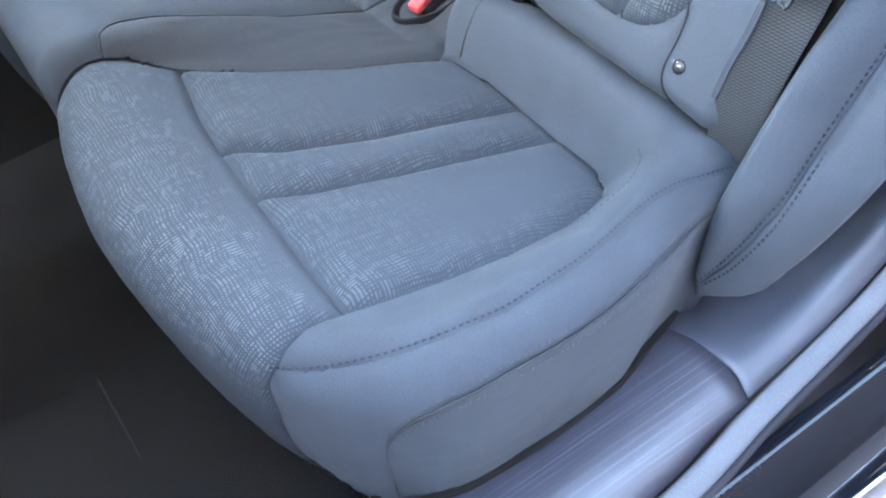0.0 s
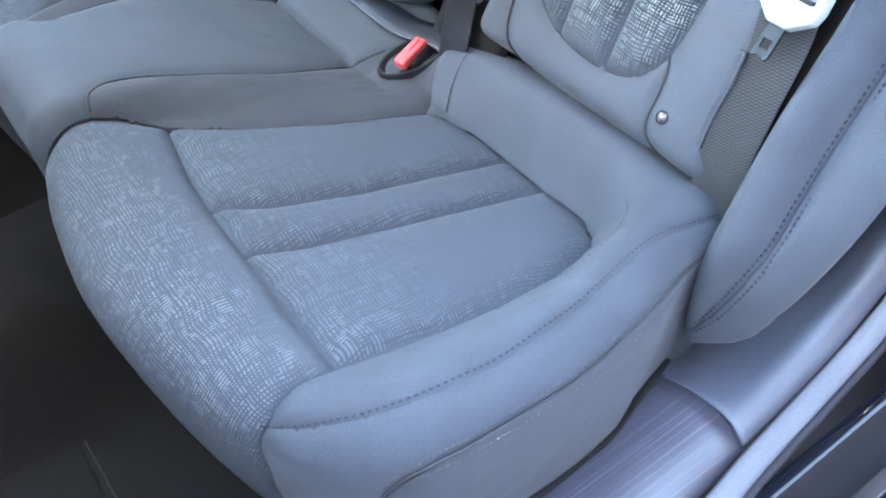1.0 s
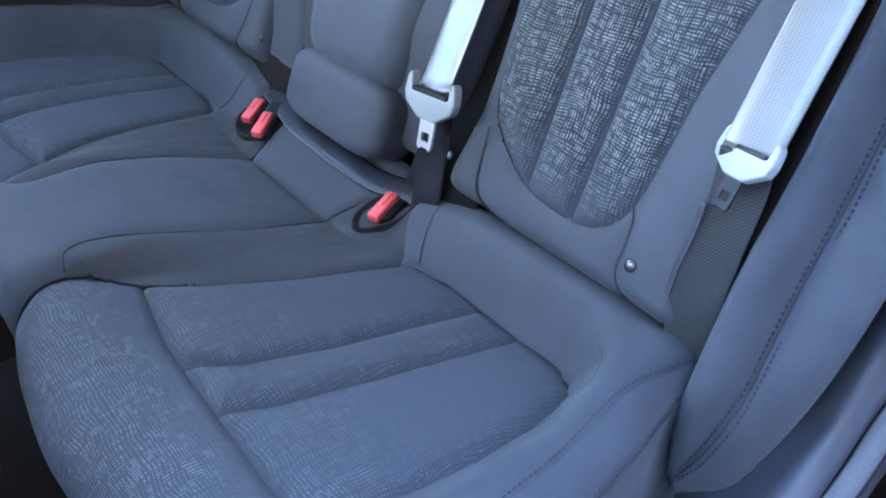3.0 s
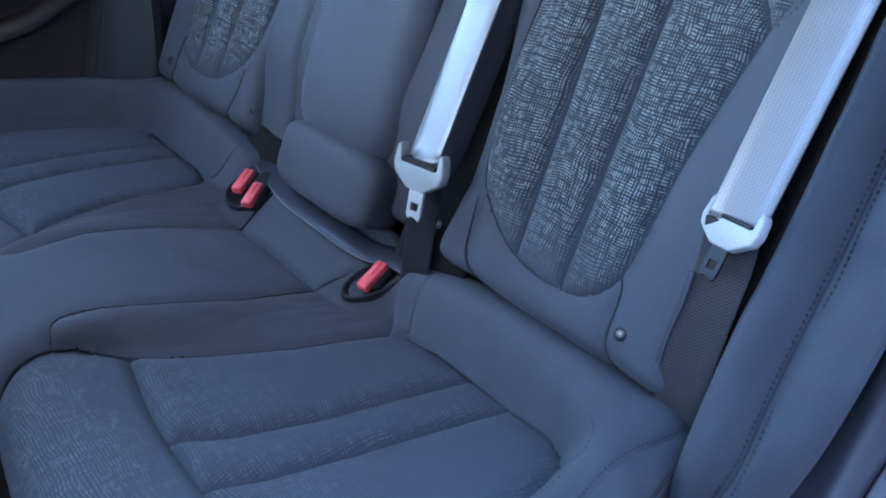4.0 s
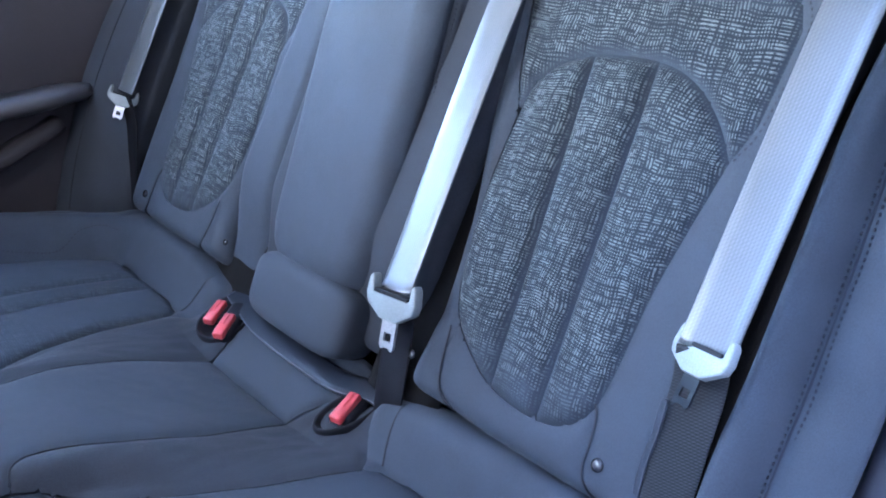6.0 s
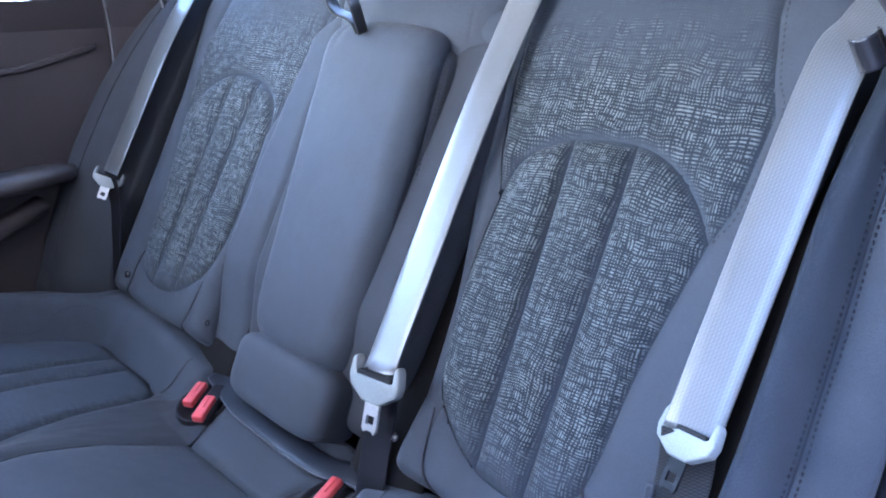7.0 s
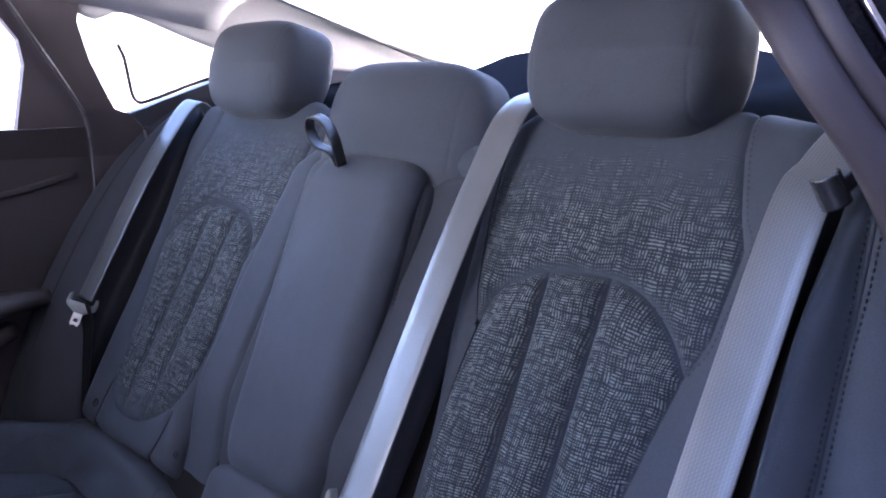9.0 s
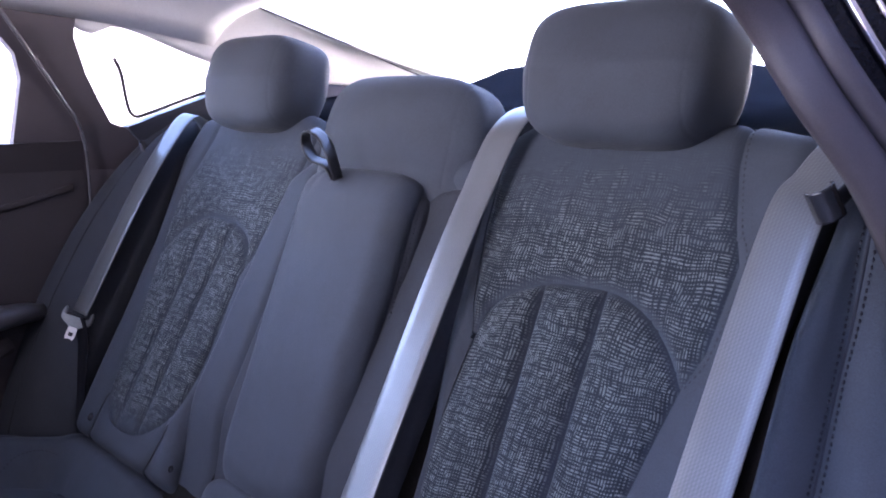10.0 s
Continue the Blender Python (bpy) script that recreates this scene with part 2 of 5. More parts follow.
# brown chosen to tint the light thrown back through the doorway
BLOCKER_BROWN = plain("brown light blocker", (0.100, 0.074, 0.072), 0.9, 120, 0.4, 0.12, stain=1.5)
PALE_WALL = plain("pale wall paint", (0.45, 0.44, 0.42), 0.9, 120, 0.3, 0.1, stain=1.5)
# made reddish and pale to throw warm light up at the seat
BOUNCE_GROUND = plain("reddish bounce ground", (0.36, 0.283, 0.266), 0.9, 60, 0.6, 0.3, stain=0.7)


def scuffed(name):
    """Sill plastic with fine scratches along x."""
    m = plain(name, (0.033, 0.031, 0.041), 0.36, 900, 0.15, 0.12)
    n, l = m.node_tree.nodes, m.node_tree.links
    b = n["Principled BSDF"]
    co = n.new("ShaderNodeTexCoord")
    mp = n.new("ShaderNodeMapping")
    mp.inputs["Scale"].default_value = (3, 330, 3)
    mp.inputs["Rotation"].default_value = (0, 0, radians(-3))
    l.new(co.outputs["Object"], mp.inputs[0])
    t = node(n, "ShaderNodeTexNoise", Scale=1.0, Detail=5.0, Roughness=0.7)
    l.new(mp.outputs[0], t.inputs["Vector"])
    r = ramp(n, [(0.52, (0, 0, 0)), (0.72, (1, 1, 1))])
    l.new(t.outputs[0], r.inputs[0])
    old = b.inputs["Base Color"].links[0].from_socket
    mx = n.new("ShaderNodeMix")
    mx.data_type = "RGBA"
    mx.inputs["B"].default_value = (0.085, 0.08, 0.098, 1)
    l.new(r.outputs[0], mx.inputs["Factor"])
    l.new(old, mx.inputs["A"])
    l.new(mx.outputs["Result"], b.inputs["Base Color"])
    return m


SCUFF = scuffed("scratched sill plastic")


def clear_glass():
    m, n, l, b = material("tinted glass")
    b.inputs["Base Color"].default_value = (0.93, 0.97, 0.96, 1)
    b.inputs["Transmission Weight"].default_value = 1.0
    b.inputs["Roughness"].default_value = 0.0
    b.inputs["IOR"].default_value = 1.05
    return m


GLASS = clear_glass()


# ---- mesh helpers ----
def thing(name, label, category, group="", kind="", at=(0, 0, 0)):
    e = new(name)
    e.location = at
    return tagged(e, label, category, group, kind)


def link_mesh(name, me, mat, parent, label=""):
    for p in me.polygons:
        p.use_smooth = True
    me.materials.append(mat)
    ob = new(name, me)
    if parent is not None:
        ob.parent = parent
        if parent.parent is None:
            ob.matrix_parent_inverse = Matrix.Translation(-parent.location)
    if label:
        tagged(ob, label)
    return ob


def from_lists(name, verts, faces, mat, parent, label="", uvs=None):
    me = bpy.data.meshes.new(name)
    me.from_pydata(verts, [], faces)
    if uvs is not None:
        layer = me.uv_layers.new(name="UVMap")
        idx = np.empty(len(me.loops), dtype=np.int32)
        me.loops.foreach_get("vertex_index", idx)
        layer.data.foreach_set("uv", np.asarray(uvs, dtype=np.float32)[idx].ravel())
    me.update()
    return link_mesh(name, me, mat, parent, label)


def part(name, bm, material_, parent, label=""):
    bmesh.ops.recalc_face_normals(bm, faces=bm.faces)
    me = bpy.data.meshes.new(name)
    bm.to_mesh(me)
    bm.free()
    return link_mesh(name, me, material_, parent, label)


def box(size, at, bevel=0.003, turn=None, segments=3):
    bm = bmesh.new()
    bmesh.ops.create_cube(bm, size=1.0, matrix=Matrix.Diagonal((*size, 1)))
    if bevel:
        bmesh.ops.bevel(bm, geom=bm.edges[:], offset=bevel, segments=segments, profile=0.5, affect="EDGES")
    m = Matrix.Translation(at) @ (turn or Matrix.Identity(4))
    bmesh.ops.transform(bm, matrix=m, verts=bm.verts)
    return bm


def smooth_line(points, count):
    """Points along a Catmull-Rom curve through the given ones, at even steps."""
    p = np.array([tuple(q) for q in points], float)
    if len(p) == 2:
        return p[0] + (p[1] - p[0]) * np.linspace(0, 1, count)[:, None]
    e = np.vstack([2 * p[0] - p[1], p, 2 * p[-1] - p[-2]])
    out = []
    for i in range(len(p) - 1):
        a, b, c, d = e[i:i + 4]
        t = np.linspace(0, 1, 24, endpoint=False)[:, None]
        out.append(0.5 * (2 * b + (c - a) * t + (2 * a - 5 * b + 4 * c - d) * t ** 2 + (3 * b - a - 3 * c + d) * t ** 3))
    out = np.vstack(out + [p[-1:]])
    s = np.concatenate([[0], np.cumsum(np.linalg.norm(np.diff(out, axis=0), axis=1))])
    g = np.linspace(0, s[-1], count)
    return np.stack([np.interp(g, s, out[:, k]) for k in range(out.shape[1])], 1)


def unit(v):
    return v / (np.linalg.norm(v, axis=-1, keepdims=True) + 1e-12)


def sweep(name, path, profile, side, mat, parent, label="", closed=True, caps=True):
    """A profile of (across, up) pairs along a path; side: the way that 'across' points, one vector or one a point."""
    path = np.asarray(path, float)
    tan = unit(np.gradient(path, axis=0))
    side = np.broadcast_to(np.asarray(side, float), path.shape)
    side = unit(side - tan * (side * tan).sum(1, keepdims=True))
    up = np.cross(tan, side)
    n, k = len(path), len(profile)
    pr = np.asarray(profile, float)
    v = path[:, None] + side[:, None] * pr[None, :, :1] + up[:, None] * pr[None, :, 1:]
    s = np.concatenate([[0], np.cumsum(np.linalg.norm(np.diff(path, axis=0), axis=1))])
    w = np.concatenate([[0], np.cumsum(np.linalg.norm(np.diff(pr, axis=0), axis=1))])
    uv = np.stack(np.broadcast_arrays(pr[None, :, 0], s[:, None]), -1)
    faces = []
    for i in range(n - 1):
        for j in range(k if closed else k - 1):
            a, b = i * k + j, i * k + (j + 1) % k
            faces.append((a, b, b + k, a + k))
    if closed and caps:
        faces += [tuple(range(k))[::-1], tuple((n - 1) * k + j for j in range(k))]
    return from_lists(name, v.reshape(-1, 3).tolist(), faces, mat, parent, label, uv.reshape(-1, 2))


def round_profile(r, k=8):
    return [(r * math.cos(2 * math.pi * i / k), r * math.sin(2 * math.pi * i / k)) for i in range(k)]


def slab_profile(width, thick, k=3):
    """A flat band with rounded edges."""
    out, r = [], thick / 2
    for c, a0 in ((width / 2 - r, -90), (-width / 2 + r, 90)):
        for i in range(k + 1):
            a = radians(a0 + 180 * i / k)
            out.append((c + r * math.cos(a), r * math.sin(a)))
    mids = [(x, r) for x in np.linspace(width / 2 - r, -width / 2 + r, 5)[1:-1]]
    lows = [(x, -r) for x in np.linspace(-width / 2 + r, width / 2 - r, 5)[1:-1]]
    return out[:k + 1] + mids + out[k + 1:] + lows


def pillow(size, at, turn=None, power=4.0, n=36, dent=None):
    """A rounded block: a superellipsoid from a cube's six faces."""
    bm = bmesh.new()
    bmesh.ops.create_cube(bm, size=2.0)
    bmesh.ops.subdivide_edges(bm, edges=bm.edges[:], cuts=n, use_grid_fill=True)
    for v in bm.verts:
        c = v.co
        m = max(abs(c.x), abs(c.y), abs(c.z))
        r = (abs(c.x) ** power + abs(c.y) ** power + abs(c.z) ** power) ** (1 / power)
        v.co = c * (m / r)
        if dent:
            v.co = dent(v.co)
    bmesh.ops.transform(bm, matrix=Matrix.Translation(at) @ (turn or Matrix.Identity(4)) @ Matrix.Diagonal((*[s / 2 for s in size], 1)), verts=bm.verts)
    return bm


# ---- upholstery: panels sewn over a form ----
def near_line(p, line, closed):
    """The distance of points to a line of points, and the nearest place on it."""
    line = np.asarray(line, float)
    a = line if closed else line[:-1]
    b = np.roll(line, -1, 0) if closed else line[1:]
    best = np.full(len(p), 1e9)
    at = np.zeros_like(p)
    for s, e in zip(a, b):
        d = e - s
        t = np.clip(((p - s) @ d) / (d @ d + 1e-15), 0, 1)
        q = s + t[:, None] * d
        r = np.hypot(*(p - q).T)
        m = r < best
        best[m], at[m] = r[m], q[m]
    return best, at


def inside(p, poly):
    poly = np.asarray(poly, float)
    odd = np.zeros(len(p), bool)
    for s, e in zip(poly, np.roll(poly, -1, 0)):
        c = (s[1] > p[:, 1]) != (e[1] > p[:, 1])
        with np.errstate(divide="ignore", invalid="ignore"):
            odd ^= c & (p[:, 0] < (e[0] - s[0]) * (p[:, 1] - s[1]) / (e[1] - s[1]) + s[0])
    return odd


def signed(p, poly):
    d, q = near_line(p, poly, True)
    return np.where(inside(p, poly), -d, d)


def drape(p, form, radius, lean=0.0, curl=0.0):
    """Cloth hung over the rim of a form: the place on the form, the way out and how far out and down it lies."""
    d, q = near_line(p, form, True)
    out = ~inside(p, form)
    d = np.where(out, d, 0)
    q = np.where(out[:, None], q, p)
    way = np.where(out[:, None], (p - q) / (d[:, None] + 1e-9), 0)
    a = np.minimum(d / radius, math.pi / 2)
    rest = np.maximum(d - radius * math.pi / 2, 0)
    return q, way, radius * np.sin(a) - lean * way[:, 0] ** 2 * rest - curl * rest ** 2, radius * (1 - np.cos(a)) + rest


def normals_of(place, p, e=0.0015):
    du = place(p + [e, 0]) - place(p - [e, 0])
    dv = place(p + [0, e]) - place(p - [0, e])
    return unit(np.cross(du, dv))


def upholster(parent, place, lo, hi, step, panels, facing, groove=0.007, soft=0.0055, shallow=()):
    """Sews panels over a surface. panels: (name, signed distance, material, puff, label); the first that holds a place has it."""
    u = np.arange(lo[0], hi[0] + step, step)
    v = np.arange(lo[1], hi[1] + step, step)
    gu, gv = np.meshgrid(u, v, indexing="ij")
    pts = np.stack([gu.ravel(), gv.ravel()], 1)
    taken = None
    made = []
    # the foam under the covers, a little below them
    fu, fv = np.meshgrid(np.arange(lo[0], hi[0], 0.01), np.arange(lo[1], hi[1], 0.01), indexing="ij")
    fp = np.stack([fu.ravel(), fv.ravel()], 1)
    hold = np.min([d(fp) for _, d, _, _, _ in panels], axis=0).reshape(fu.shape) < 0.006
    cell = hold[:-1, :-1] & hold[1:, :-1] & hold[1:, 1:] & hold[:-1, 1:]
    fi = np.arange(fu.size).reshape(fu.shape)
    fq = np.stack([fi[:-1, :-1], fi[1:, :-1], fi[1:, 1:], fi[:-1, 1:]], -1)[cell]
    fn = normals_of(place, fp)
    if (fn @ np.asarray(facing, float)).mean() < 0:
        fn, fq = -fn, fq[:, ::-1]
    used, inv = np.unique(fq, return_inverse=True)
    from_lists("foam", (place(fp) - fn * (groove + 0.003))[used].tolist(), inv.reshape(-1, 4).tolist(), SEAM, parent)
    for name, dist, mat, puff, label in panels:
        d = dist(pts)
        eff = d if taken is None else np.maximum(d, -taken - (0.0014 if name in shallow else 0.0))
        taken = d if taken is None else np.minimum(taken, d)
        g = eff.reshape(gu.shape)
        g0, g1 = np.gradient(g, step)
        n2 = g0 ** 2 + g1 ** 2 + 1e-6
        move = np.where((np.abs(g) < step * 0.62), g, 0)
        p = np.stack([(gu - move * g0 / n2).ravel(), (gv - move * g1 / n2).ravel()], 1)
        e2 = np.where(np.abs(g) < step * 0.62, 0, g)
        ok = np.stack([e2[:-1, :-1], e2[1:, :-1], e2[1:, 1:], e2[:-1, 1:]], -1)
        face = (ok.max(-1) < step * 0.8) & (ok.mean(-1) < -1e-9)
        idx = np.arange(gu.size).reshape(gu.shape)
        quads = np.stack([idx[:-1, :-1], idx[1:, :-1], idx[1:, 1:], idx[:-1, 1:]], -1)[face]
        if not len(quads):
            continue
        used, inv = np.unique(quads, return_inverse=True)
        quads = inv.reshape(-1, 4)
        q = p[used]
        deep = np.maximum(-e2.ravel()[used], 0)
        nrm = normals_of(place, q)
        if (nrm @ np.asarray(facing, float)).mean() < 0:
            nrm = -nrm
            quads = quads[:, ::-1]
        lift = -(0.002 if name in shallow else groove) * np.exp(-(deep / soft) ** 1.5) + puff * (1 - np.exp(-deep / 0.02))
        base = place(q)
        wave = np.array([noise.noise(Vector(c) * 13.0) * 0.0016 + noise.noise(Vector(c) * 55.0) * 0.0004 for c in base])
        if name == "centre_ridge":
            wave = wave + np.array([noise.noise(Vector((c[0] * 9.0, c[1] * 70.0, c[2] * 90.0))) * 0.0013 for c in base])
        lift = lift + wave * (1 - np.exp(-deep / 0.015))
        co = base + nrm * lift[:, None]
        # the cover's edge turns down into the seam
        links = np.stack([quads, np.roll(quads, -1, axis=1)], -1).reshape(-1, 2)
        _, back, times = np.unique(np.sort(links, axis=1), axis=0, return_inverse=True, return_counts=True)
        hem = links[(times[back.ravel()] == 1) & (name not in ("flank", "base_panel", "front_panel"))]
        n, h = len(co), len(hem)
        sunk = nrm * (groove + 0.003)
        co = np.vstack([co, co[hem[:, 0]], co[hem[:, 1]], (co - sunk)[hem[:, 1]], (co - sunk)[hem[:, 0]]])
        quads = np.vstack([quads, np.stack([n + h + np.arange(h), n + np.arange(h), n + 3 * h + np.arange(h), n + 2 * h + np.arange(h)], 1)])
        q = np.vstack([q, q[hem[:, 0]], q[hem[:, 1]], q[hem[:, 1]], q[hem[:, 0]]])
        deep = np.concatenate([deep, np.zeros(4 * h)])
        ob = from_lists(name, co.tolist(), quads.tolist(), mat, parent, label, q)
        ob.data.attributes.new("inset", "FLOAT", "POINT").data.foreach_set("value", deep.astype(np.float32))
        made.append(ob)
    return made


def sewing(parent, place, line, facing, name="stitching", step=0.0058, length=0.0036, lift=0.0008, mat=None, width=0.0009):
    """A row of stitches along a line on a surface, in one mesh."""
    line = np.asarray(line, float)
    total = np.linalg.norm(np.diff(line, axis=0), axis=1).sum()
    pts = smooth_line(line, max(4, int(total / step)))
    co = place(pts)
    nrm = normals_of(place, pts)
    if (nrm @ np.asarray(facing, float)).mean() < 0:
        nrm = -nrm
    tan = unit(np.gradient(co, axis=0))
    sid = np.cross(nrm, tan)
    verts, faces = [], []
    for c, n, t, s in zip(co, nrm, tan, sid):
        k = len(verts)
        for a, b, h in ((-1, 0, -0.4), (-0.7, 1, 0), (0.7, 1, 0), (1, 0, -0.4), (0.7, -1, 0), (-0.7, -1, 0), (-0.6, 0, 1), (0.6, 0, 1)):
            verts.append(tuple(c + n * (lift + h * 0.0007) + t * a * length / 2 + s * b * width))
        faces += [(k, k + 6, k + 1), (k + 1, k + 6, k + 7, k + 2), (k + 2, k + 7, k + 3), (k + 3, k + 7, k + 4), (k + 4, k + 7, k + 6, k + 5), (k + 5, k + 6, k)]
    return tagged(from_lists(name, verts, faces, mat or THREAD, parent), kind="stuff")


def cord(parent, place, line, facing, radius, name="piping", lift=0.0, mat=None, count=120):
    pts = smooth_line(np.asarray(line, float), count)
    nrm = normals_of(place, pts)
    if (nrm @ np.asarray(facing, float)).mean() < 0:
        nrm = -nrm
    return sweep(name, place(pts) + nrm * lift, round_profile(radius), nrm, mat or CLOTH, parent)


def ease(t):
    t = np.clip(t, 0, 1)
    return t * t * (3 - 2 * t)


# ---- rear seat cushion ----
RIM = [(0.04, -0.546), (-0.038, -0.550), (-0.068, -0.556), (-0.090, -0.566), (-0.112, -0.577), (-0.14, -0.586), (-0.22, -0.590), (-0.30, -0.588), (-0.345, -0.572), (-0.380, -0.540), (-0.408, -0.49), (-0.434, -0.41), (-0.448, -0.30), (-0.438, -0.20), (-0.428, -0.14), (-0.423, -0.07)]
RIM = smooth_line(RIM, 64).tolist()
RIM = RIM + [(x, -y) for x, y in reversed(RIM)]


def cushion_top(x, y):
    a = np.abs(y)
    inner = np.interp(x, [-0.5, -0.40, -0.35, -0.283, -0.199, -0.135, -0.07], [0.122, 0.126, 0.147, 0.181, 0.211, 0.224, 0.242])
    outer = np.interp(x, [-0.5, -0.374, -0.277, -0.146, -0.09, -0.05, 0], [0.52, 0.527, 0.532, 0.526, 0.512, 0.475, 0.45])
    z = -0.115 - 0.18 * (x + 0.045) + 0.006 * np.sin(np.clip((x + 0.45) / 0.4, 0, 1) * math.pi)
    crest = np.interp(x, [-0.5, -0.42, -0.30, -0.25, -0.16, -0.03, 0.05], [-0.060, -0.048, -0.036, -0.036, -0.042, -0.047, -0.047])
    crest = np.where(y > 0, np.interp(x, [-0.46, -0.36, -0.257, -0.207, -0.145, -0.079, -0.03], [-0.004, 0.004, 0.001, -0.009, -0.023, -0.036, -0.045]), crest)
    z = z + (crest - z) * ease((a - outer) / (np.interp(x, [-0.16, -0.05], [0.592, 0.548]) - outer))
    edge = np.interp(x, [-0.45, -0.40, -0.35, -0.10], [0.080, 0.088, 0.105, 0.10])
    far = -0.33 + 0.035 * np.logaddexp(0, (x + 0.33) / 0.035)
    hump = np.where(x < -0.101, -0.116 - 0.38 * (far + 0.101), -0.116 + 0.40 * (x + 0.101))
    rise = np.clip((inner - a) / (inner - edge), 0, 1)
    t = 0.4 * ease(rise) + 0.6 * np.sin(rise * math.pi / 2)
    z = z + (hump - z) * t
    top = np.interp(a, [0.18, 0.22, 0.30, 0.40], [-0.073, -0.064, -0.049, -0.043])
    top = np.minimum(top, np.interp(a, [0.40, 0.50, 0.56], [-0.043, -0.045, -0.048]))
    up = np.clip((x + 0.068) / 0.050, 0, 1)
    roll = (0.45 * np.sin(up * math.pi / 2) + 0.55 * ease(up)) * ease((a - 0.155) / 0.05)
    z = z + (np.maximum(z, top) - z) * roll
    return z - 9.0 * np.clip(x + 0.016, 0, 0.05) ** 2 * ease((a - 0.19) / 0.05)


def cushion_at(p):
    q, way, out, down = drape(p, RIM, 0.05, 0.10, 0.50)
    return np.stack([q[:, 0] + way[:, 0] * out, q[:, 1] + way[:, 1] * out, cushion_top(q[:, 0], q[:, 1]) - down], 1)


def rear_cushion():
    root = thing("rear_bench", "grey cloth rear bench cushion with hatched panels on the cabin floor", "car seat", at=(-0.25, 0, -0.3))
    up = (-0.3, 0, 1)

    def side(s, poly):
        return lambda p: signed(p * [1, -s], poly)

    front = [(-0.353, -0.158), (-0.369, -0.247), (-0.373, -0.300), (-0.374, -0.372), (-0.376, -0.456), (-0.374, -0.527)]
    seam_a = [(-0.373, -0.300), (-0.323, -0.324), (-0.243, -0.343), (-0.161, -0.351), (-0.067, -0.360)]
    seam_b = [(-0.374, -0.372), (-0.328, -0.388), (-0.248, -0.401), (-0.156, -0.411), (-0.067, -0.419)]
    inner = [(-0.353, -0.158), (-0.320, -0.178), (-0.287, -0.194), (-0.204, -0.222), (-0.141, -0.234), (-0.090, -0.245)]
    outer = [(-0.374, -0.527), (-0.332, -0.532), (-0.280, -0.536), (-0.222, -0.537), (-0.150, -0.530), (-0.117, -0.523), (-0.089, -0.513), (-0.072, -0.500), (-0.066, -0.480)]
    rear = [(-0.090, -0.245), (-0.075, -0.258), (-0.067, -0.300), (-0.067, -0.360), (-0.067, -0.419), (-0.066, -0.460), (-0.066, -0.480)]
    strips = (
        ("inner_insert", front[:3] + seam_a[1:] + rear[1:3][::-1] + inner[::-1][:-1]),
        ("middle_insert", front[2:4] + seam_b[1:] + seam_a[::-1][:-1]),
        ("outer_insert", front[3:] + outer[1:] + rear[5:6] + seam_b[::-1][:-1]),
    )
    stitch1 = [(-0.66, -0.585), (-0.52, -0.552), (-0.486, -0.539), (-0.450, -0.533), (-0.424, -0.553), (-0.388, -0.574), (-0.358, -0.588), (-0.325, -0.599), (-0.278, -0.607), (-0.225, -0.604), (-0.187, -0.600), (-0.143, -0.591), (-0.100, -0.583), (-0.064, -0.581), (-0.034, -0.585), (0.0, -0.59)]
    piping = [(-0.62, -0.86), (-0.515, -0.760), (-0.490, -0.727), (-0.467, -0.692), (-0.443, -0.665), (-0.403, -0.643), (-0.363, -0.643), (-0.327, -0.648), (-0.244, -0.652), (-0.208, -0.649), (-0.161, -0.640), (-0.072, -0.620), (-0.02, -0.615)]
    nose = [(-0.52, -0.552), (-0.486, -0.539), (-0.470, -0.535), (-0.450, -0.533), (-0.432, -0.526), (-0.408, -0.523), (-0.392, -0.525), (-0.374, -0.527)]
    flap = [(-0.90, -0.65), (-0.66, -0.585)] + nose + front[::-1][1:] + [(-0.376, -0.135), (-0.396, -0.121), (-0.413, -0.115), (-0.43, -0.114), (-0.467, -0.114), (-0.52, -0.114), (-0.90, -0.114)]
    rim = stitch1[3:] + [(0.03, -0.60), (0.03, -0.185), (-0.03, -0.190), (-0.055, -0.207), (-0.078, -0.236)] + rear + outer[::-1][1:] + nose[::-1][1:5]
    ridge = [(-0.411, -0.106), (-0.413, -0.115), (-0.396, -0.121), (-0.376, -0.135)] + inner + [(-0.078, -0.236), (-0.055, -0.207), (-0.03, -0.190), (0.0, -0.185), (0.0, -0.175), (-0.03, -0.165), (-0.05, -0.12), (-0.101, -0.10), (-0.209, -0.110), (-0.25, -0.106), (-0.302, -0.099), (-0.351, -0.085), (-0.385, -0.080), (-0.398, -0.085), (-0.406, -0.093)]
    flank = [(x + 0.004, y + 0.012) for x, y in stitch1] + [(0.03, -0.60), (0.03, -0.615)] + piping[::-1]
    base = [(-0.92, -0.58), (-0.95, -0.80), (-0.95, -1.10), (0.03, -1.10), (0.03, -0.615)] + piping[::-1] + [(-0.66, -0.55)]
    pad = [(-0.92, -0.114), (-0.52, -0.114), (-0.467, -0.114), (-0.43, -0.114), (-0.413, -0.115), (-0.411, -0.106), (-0.406, -0.093), (-0.398, -0.085), (-0.385, -0.080), (-0.351, -0.085), (-0.302, -0.099), (-0.25, -0.106), (-0.209, -0.110), (-0.101, -0.10)]
    pad = pad + [(x, -y) for x, y in reversed(pad)]
    back_pad = [(-0.101, -0.10), (-0.05, -0.12), (-0.03, -0.165), (0.02, -0.17), (0.02, 0.17), (-0.03, 0.165), (-0.05, 0.12), (-0.101, 0.10)]
